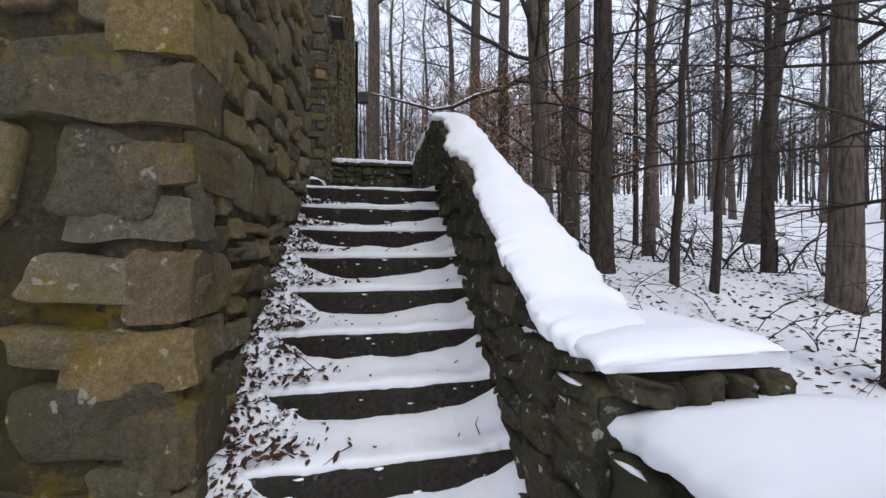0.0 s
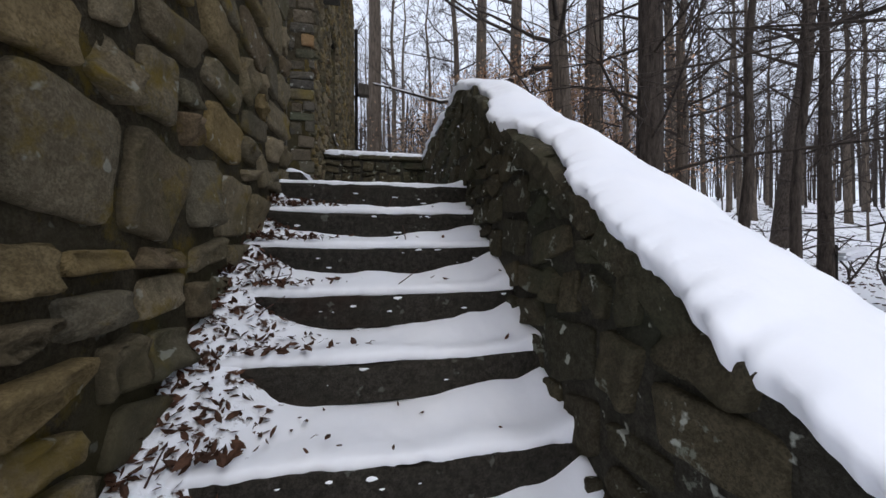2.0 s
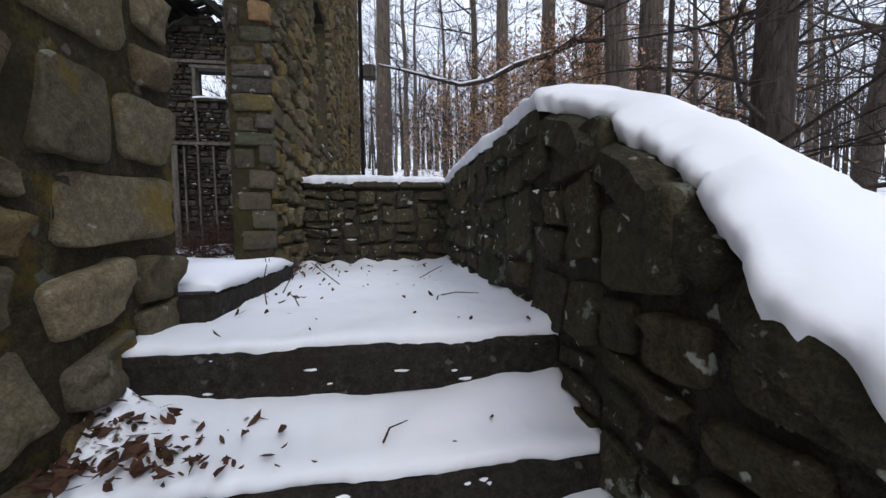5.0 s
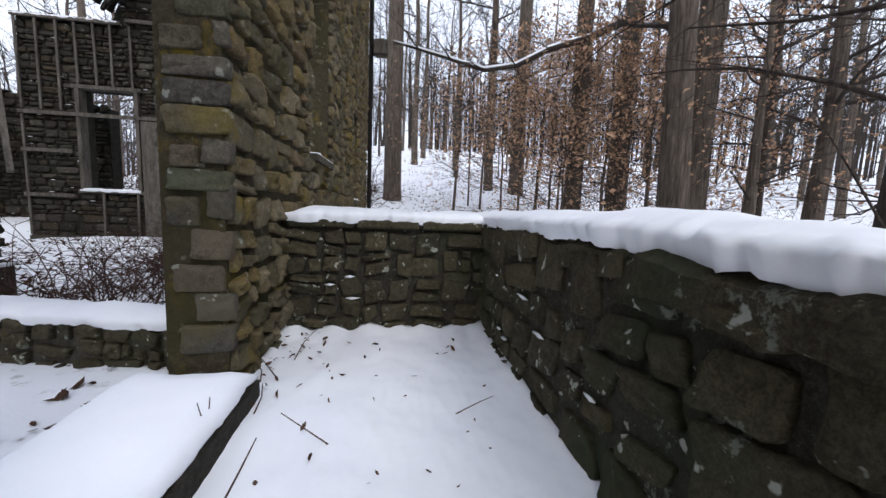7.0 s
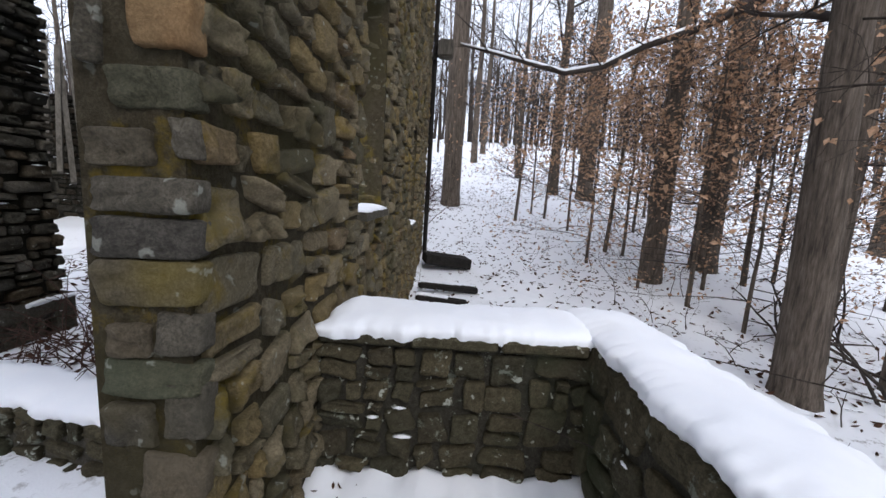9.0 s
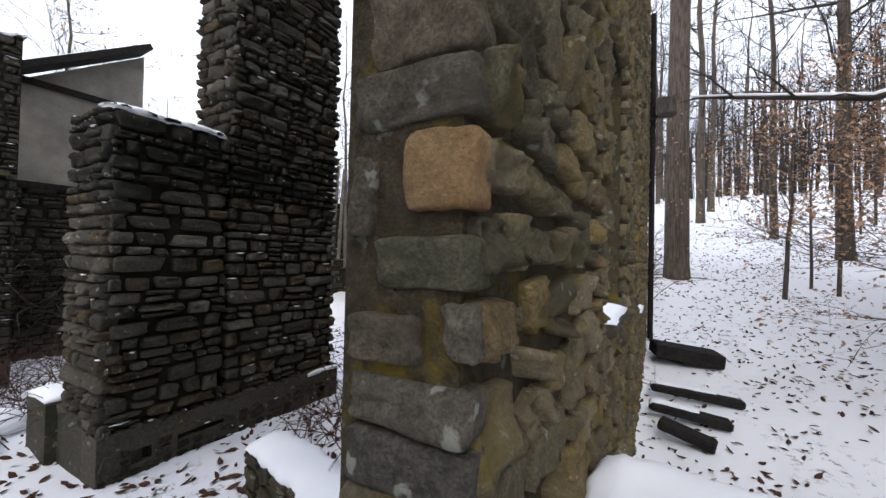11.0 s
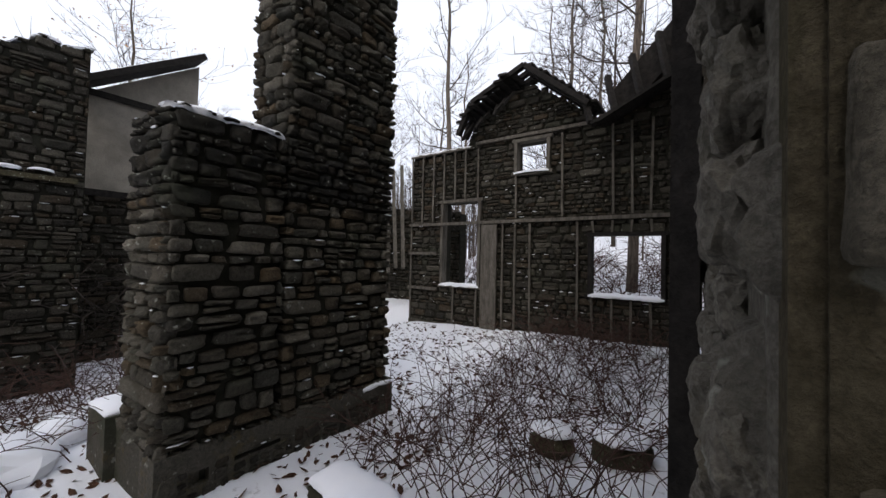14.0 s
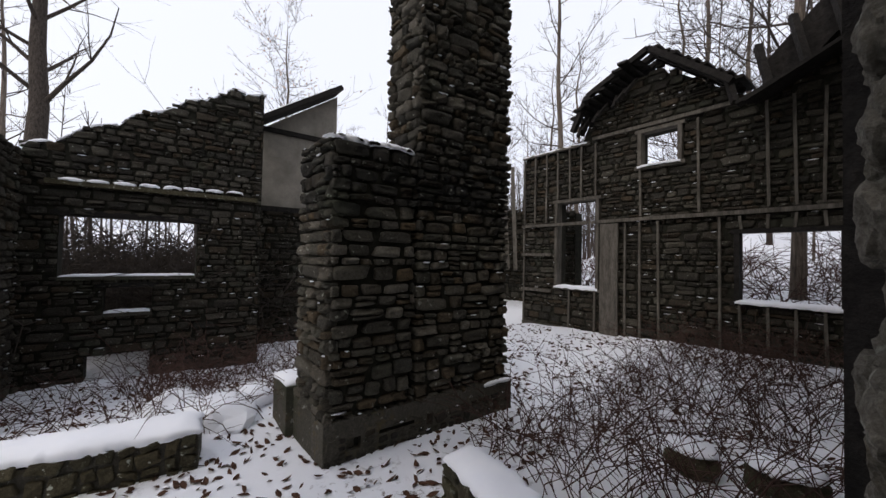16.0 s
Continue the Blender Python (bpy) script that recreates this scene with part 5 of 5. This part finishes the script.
def plant(proto, x, y, turn=0.0, size=1.0, tilt=0.0, used=set()):
    m = pose(x, y, ground_z(x, y) - 0.05, 0, tilt, turn) @ Matrix.Diagonal((size, size, size, 1))
    if proto.name in used:
        return copy_thing(proto, m)
    used.add(proto.name)
    proto.matrix_basis = m
    return proto


oak_a = tree("tree", "tall bare forest tree with furrowed grey bark", 101, 17, 0.3, 26, 0.3, 6, 4)
pine_a = tree("conifer", "dark-barked conifer with thin dead side branches", 102, 16, 0.22, 60, 0.08, 7, 2, "bark_dark", 0, 0.25, twig=0.005, thick=0.14)
slim_a = tree("tree", "slender bare forest tree", 103, 14, 0.12, 24, 0.25, 6, 4)
slim_b = tree("tree", "slender bare forest tree", 104, 12, 0.09, 22, 0.2, 6, 4, lean=0.05)
lean_a = tree("tree", "leaning bare tree with dark bark", 105, 15, 0.26, 22, 0.3, 5, 4, "bark_dark", 0.28)
sap_a = tree("sapling", "crooked thin dark sapling", 106, 7.5, 0.075, 22, 0.25, 5, 3, "bark_dark", 0.06)
beech_a = tree("beech_sapling", "young beech still holding tan dead leaves", 107, 6.5, 0.05, 34, 0.12, 6, 3, leaf=2200, twig=0.004, spread=2.2)
beech_b = tree("beech_sapling", "young beech still holding tan dead leaves", 108, 5, 0.04, 30, 0.1, 6, 3, leaf=1900, twig=0.004, spread=2.3)
spare_a = tree("tree", "bare tree with a few withered leaves on thin twigs", 109, 12, 0.12, 34, 0.2, 6, 4, leaf=420, twig=0.008, spread=1.5)
for p, x, y, turn, size, tilt in (
    (oak_a, 4.1, 8.05, 0, 0.75, -3), (oak_a, 5.75, 8.5, 120, 0.48, 1), (oak_a, 7.42, 4.61, 200, 1.0, 0), (oak_a, 7.7, 9.1, 70, 0.8, -1), (oak_a, 12.5, 14.6, 30, 1.3, 0),
    (pine_a, 3.86, 5.57, 10, 0.88, 0), (pine_a, 4.85, 2.55, 40, 0.9, 0), (pine_a, 9.0, 3.2, 100, 1.0, 0), (pine_a, 8.9, 6.9, 200, 0.7, 0),
    (lean_a, 14.6, 12.0, 15, 1.3, 0), (sap_a, 4.8, 5.12, 0, 1.0, 0), (sap_a, 5.28, 4.87, 190, 0.9, -8), (slim_a, 4.4, 11.7, 0, 1.75, 0), (slim_a, 6.3, 12.9, 60, 1.35, 0), (slim_a, 0.2, 17, 200, 1.5, 0),
    (slim_a, 5.5, 9.4, 150, 1.2, 0), (slim_a, 5.46, 18.9, 20, 1.5, 0), (slim_b, 4.18, 13.5, 0, 0.6, 0), (slim_b, 3.64, 14.9, 90, 0.7, 0), (slim_b, 2.2, 15.5, 10, 0.9, 0), (slim_b, 6.6, 12.0, 200, 1.1, 0),
    (beech_a, 4.5, 10.6, 0, 0.85, 0), (beech_b, 5.3, 11.4, 90, 1.0, 0), (beech_a, 3.4, 12.6, 90, 0.9, 0), (beech_b, 6.4, 10.6, 200, 1.0, 0), (beech_b, 2.9, 16.5, 0, 0.9, 0), (beech_a, 5.6, 15, 200, 1.0, 0), (beech_a, 5.0, 9.9, 150, 0.8, 0), (beech_a, 3.9, 11.2, 220, 0.75, 0), (beech_b, 7.4, 12.2, 20, 1.1, 0), (beech_b, 4.6, 13.4, 310, 1.0, 0), (beech_b, 6.9, 17, 260, 1.1, 0),
    (lean_a, -16.4, 1.4, 190, 1.0, 0), (spare_a, -16.0, 8.2, 40, 0.9, 0), (slim_b, -12.2, 9.3, 70, 0.75, 0), (pine_a, -13.0, 4.3, 40, 0.24, 0), (pine_a, -12.4, 3.4, 140, 0.22, 0), (pine_a, -12.8, 5.2, 240, 0.25, 0), (pine_a, -13.4, 3.0, 300, 0.3, 0), (pine_a, -1.2, 14.6, 60, 0.5, 0),
):
    plant(p, x, y, turn, size, tilt)

# the snow-laden branch that reaches over the path
v, f = [], []
bend = [Vector(p) for p in ((5.2, 10.9, 4.9), (4.0, 10.7, 4.25), (3.1, 10.5, 3.86), (2.45, 10.5, 3.5), (1.85, 10.5, 3.37), (1.2, 10.5, 3.5), (0.6, 10.5, 3.62), (0.14, 10.5, 3.7))]
tube(v, f, bend, [0.09, 0.075, 0.06, 0.05, 0.04, 0.03, 0.022, 0.01], 8)
branch = empty("snowy_branch", "long bent branch carrying a line of snow", "branch", (3, 10.5, 3.5))
put_under(new("limb", lists_to_mesh("limb", v, f, "twig")), branch)
for k in range(1, 7):
    for s in (-1, 1):
        v, f = [], []
        q = bend[k] + Vector((-0.6, s * 0.5, rng.uniform(-0.3, 0.4)))
        tube(v, f, [bend[k], (bend[k] + q) / 2 + Vector((0, 0, 0.05)), q], [0.015, 0.011, 0.004], 4)
        put_under(new("twig", lists_to_mesh("twig", v, f, "twig")), branch)
v, f = [], []
tube(v, f, [p + Vector((0, 0, 0.03)) for p in bend[1:]], [0.06, 0.05, 0.042, 0.034, 0.027, 0.02, 0.008], 8)
put_under(new("snow_line", lists_to_mesh("snow_line", v, f, "snow")), branch)

# forest behind
far = [tree("tree", "bare tree of the winter forest", 120 + k, h, rd, lm + 8, 0.15, 6, 4, bk, ln, twig=0.011) for k, (h, rd, lm, bk, ln) in enumerate(((17, 0.14, 16, "bark", 0.02), (18, 0.19, 18, "bark", -0.03), (14, 0.08, 16, "bark", 0.04), (15, 0.11, 15, "bark_dark", 0.0), (11, 0.05, 14, "bark", 0.03), (9, 0.04, 14, "bark", -0.03)))]
rng = random.Random(21)
placed = []
while len(placed) < 225:
    d, a = 9 + 46 * rng.random() ** 0.75, rng.uniform(0, 2 * math.pi)
    x, y = -1 + d * math.sin(a), 5 + d * math.cos(a)
    if y < -4 and rng.random() < 0.7:
        continue
    if -13.5 < x < 0.3 and 0 < y < 15.5 or -1.0 < x < 3.2 and 4 < y < 24 or x > 0 and x < 9 and -8 < y < 11:
        continue
    if x < -8 and y < 22 and (d < 34 or rng.random() < 0.8):
        continue
    if any((x - q) ** 2 + (y - w) ** 2 < 1.2 for q, w in placed):
        continue
    placed.append((x, y))
    plant(rng.choice(far), x, y, rng.uniform(0, 360), rng.uniform(0.8, 1.2))
# distant woods
v, f = [], []
for _ in range(1500):
    d, a = rng.uniform(48, 110), rng.uniform(-2.0, 2.2)
    x, y = d * math.sin(a), 5 + d * math.cos(a)
    if x < -14 and y < 40 and rng.random() < 0.8:
        continue
    z, h, rr = ground_z(x, y) - 0.3, rng.uniform(9, 17), rng.uniform(0.08, 0.2)
    p = Vector((x, y, z))
    top = p + Vector((rng.uniform(-0.8, 0.8), rng.uniform(-0.8, 0.8), h))
    tube(v, f, [p, p.lerp(top, 0.5), top], [rr, rr * 0.7, 0.03], 4)
    for _ in range(14):
        q = p.lerp(top, rng.uniform(0.3, 0.95))
        e = q + Vector((rng.uniform(-1.8, 1.8), rng.uniform(-1.8, 1.8), rng.uniform(0.3, 2.4)))
        tube(v, f, [q, e], [0.05, 0.02], 3)
tagged(new("distant_woods", lists_to_mesh("distant_woods", v, f, "twig")), "distant bare grey-brown winter woods", "woods", kind="stuff")
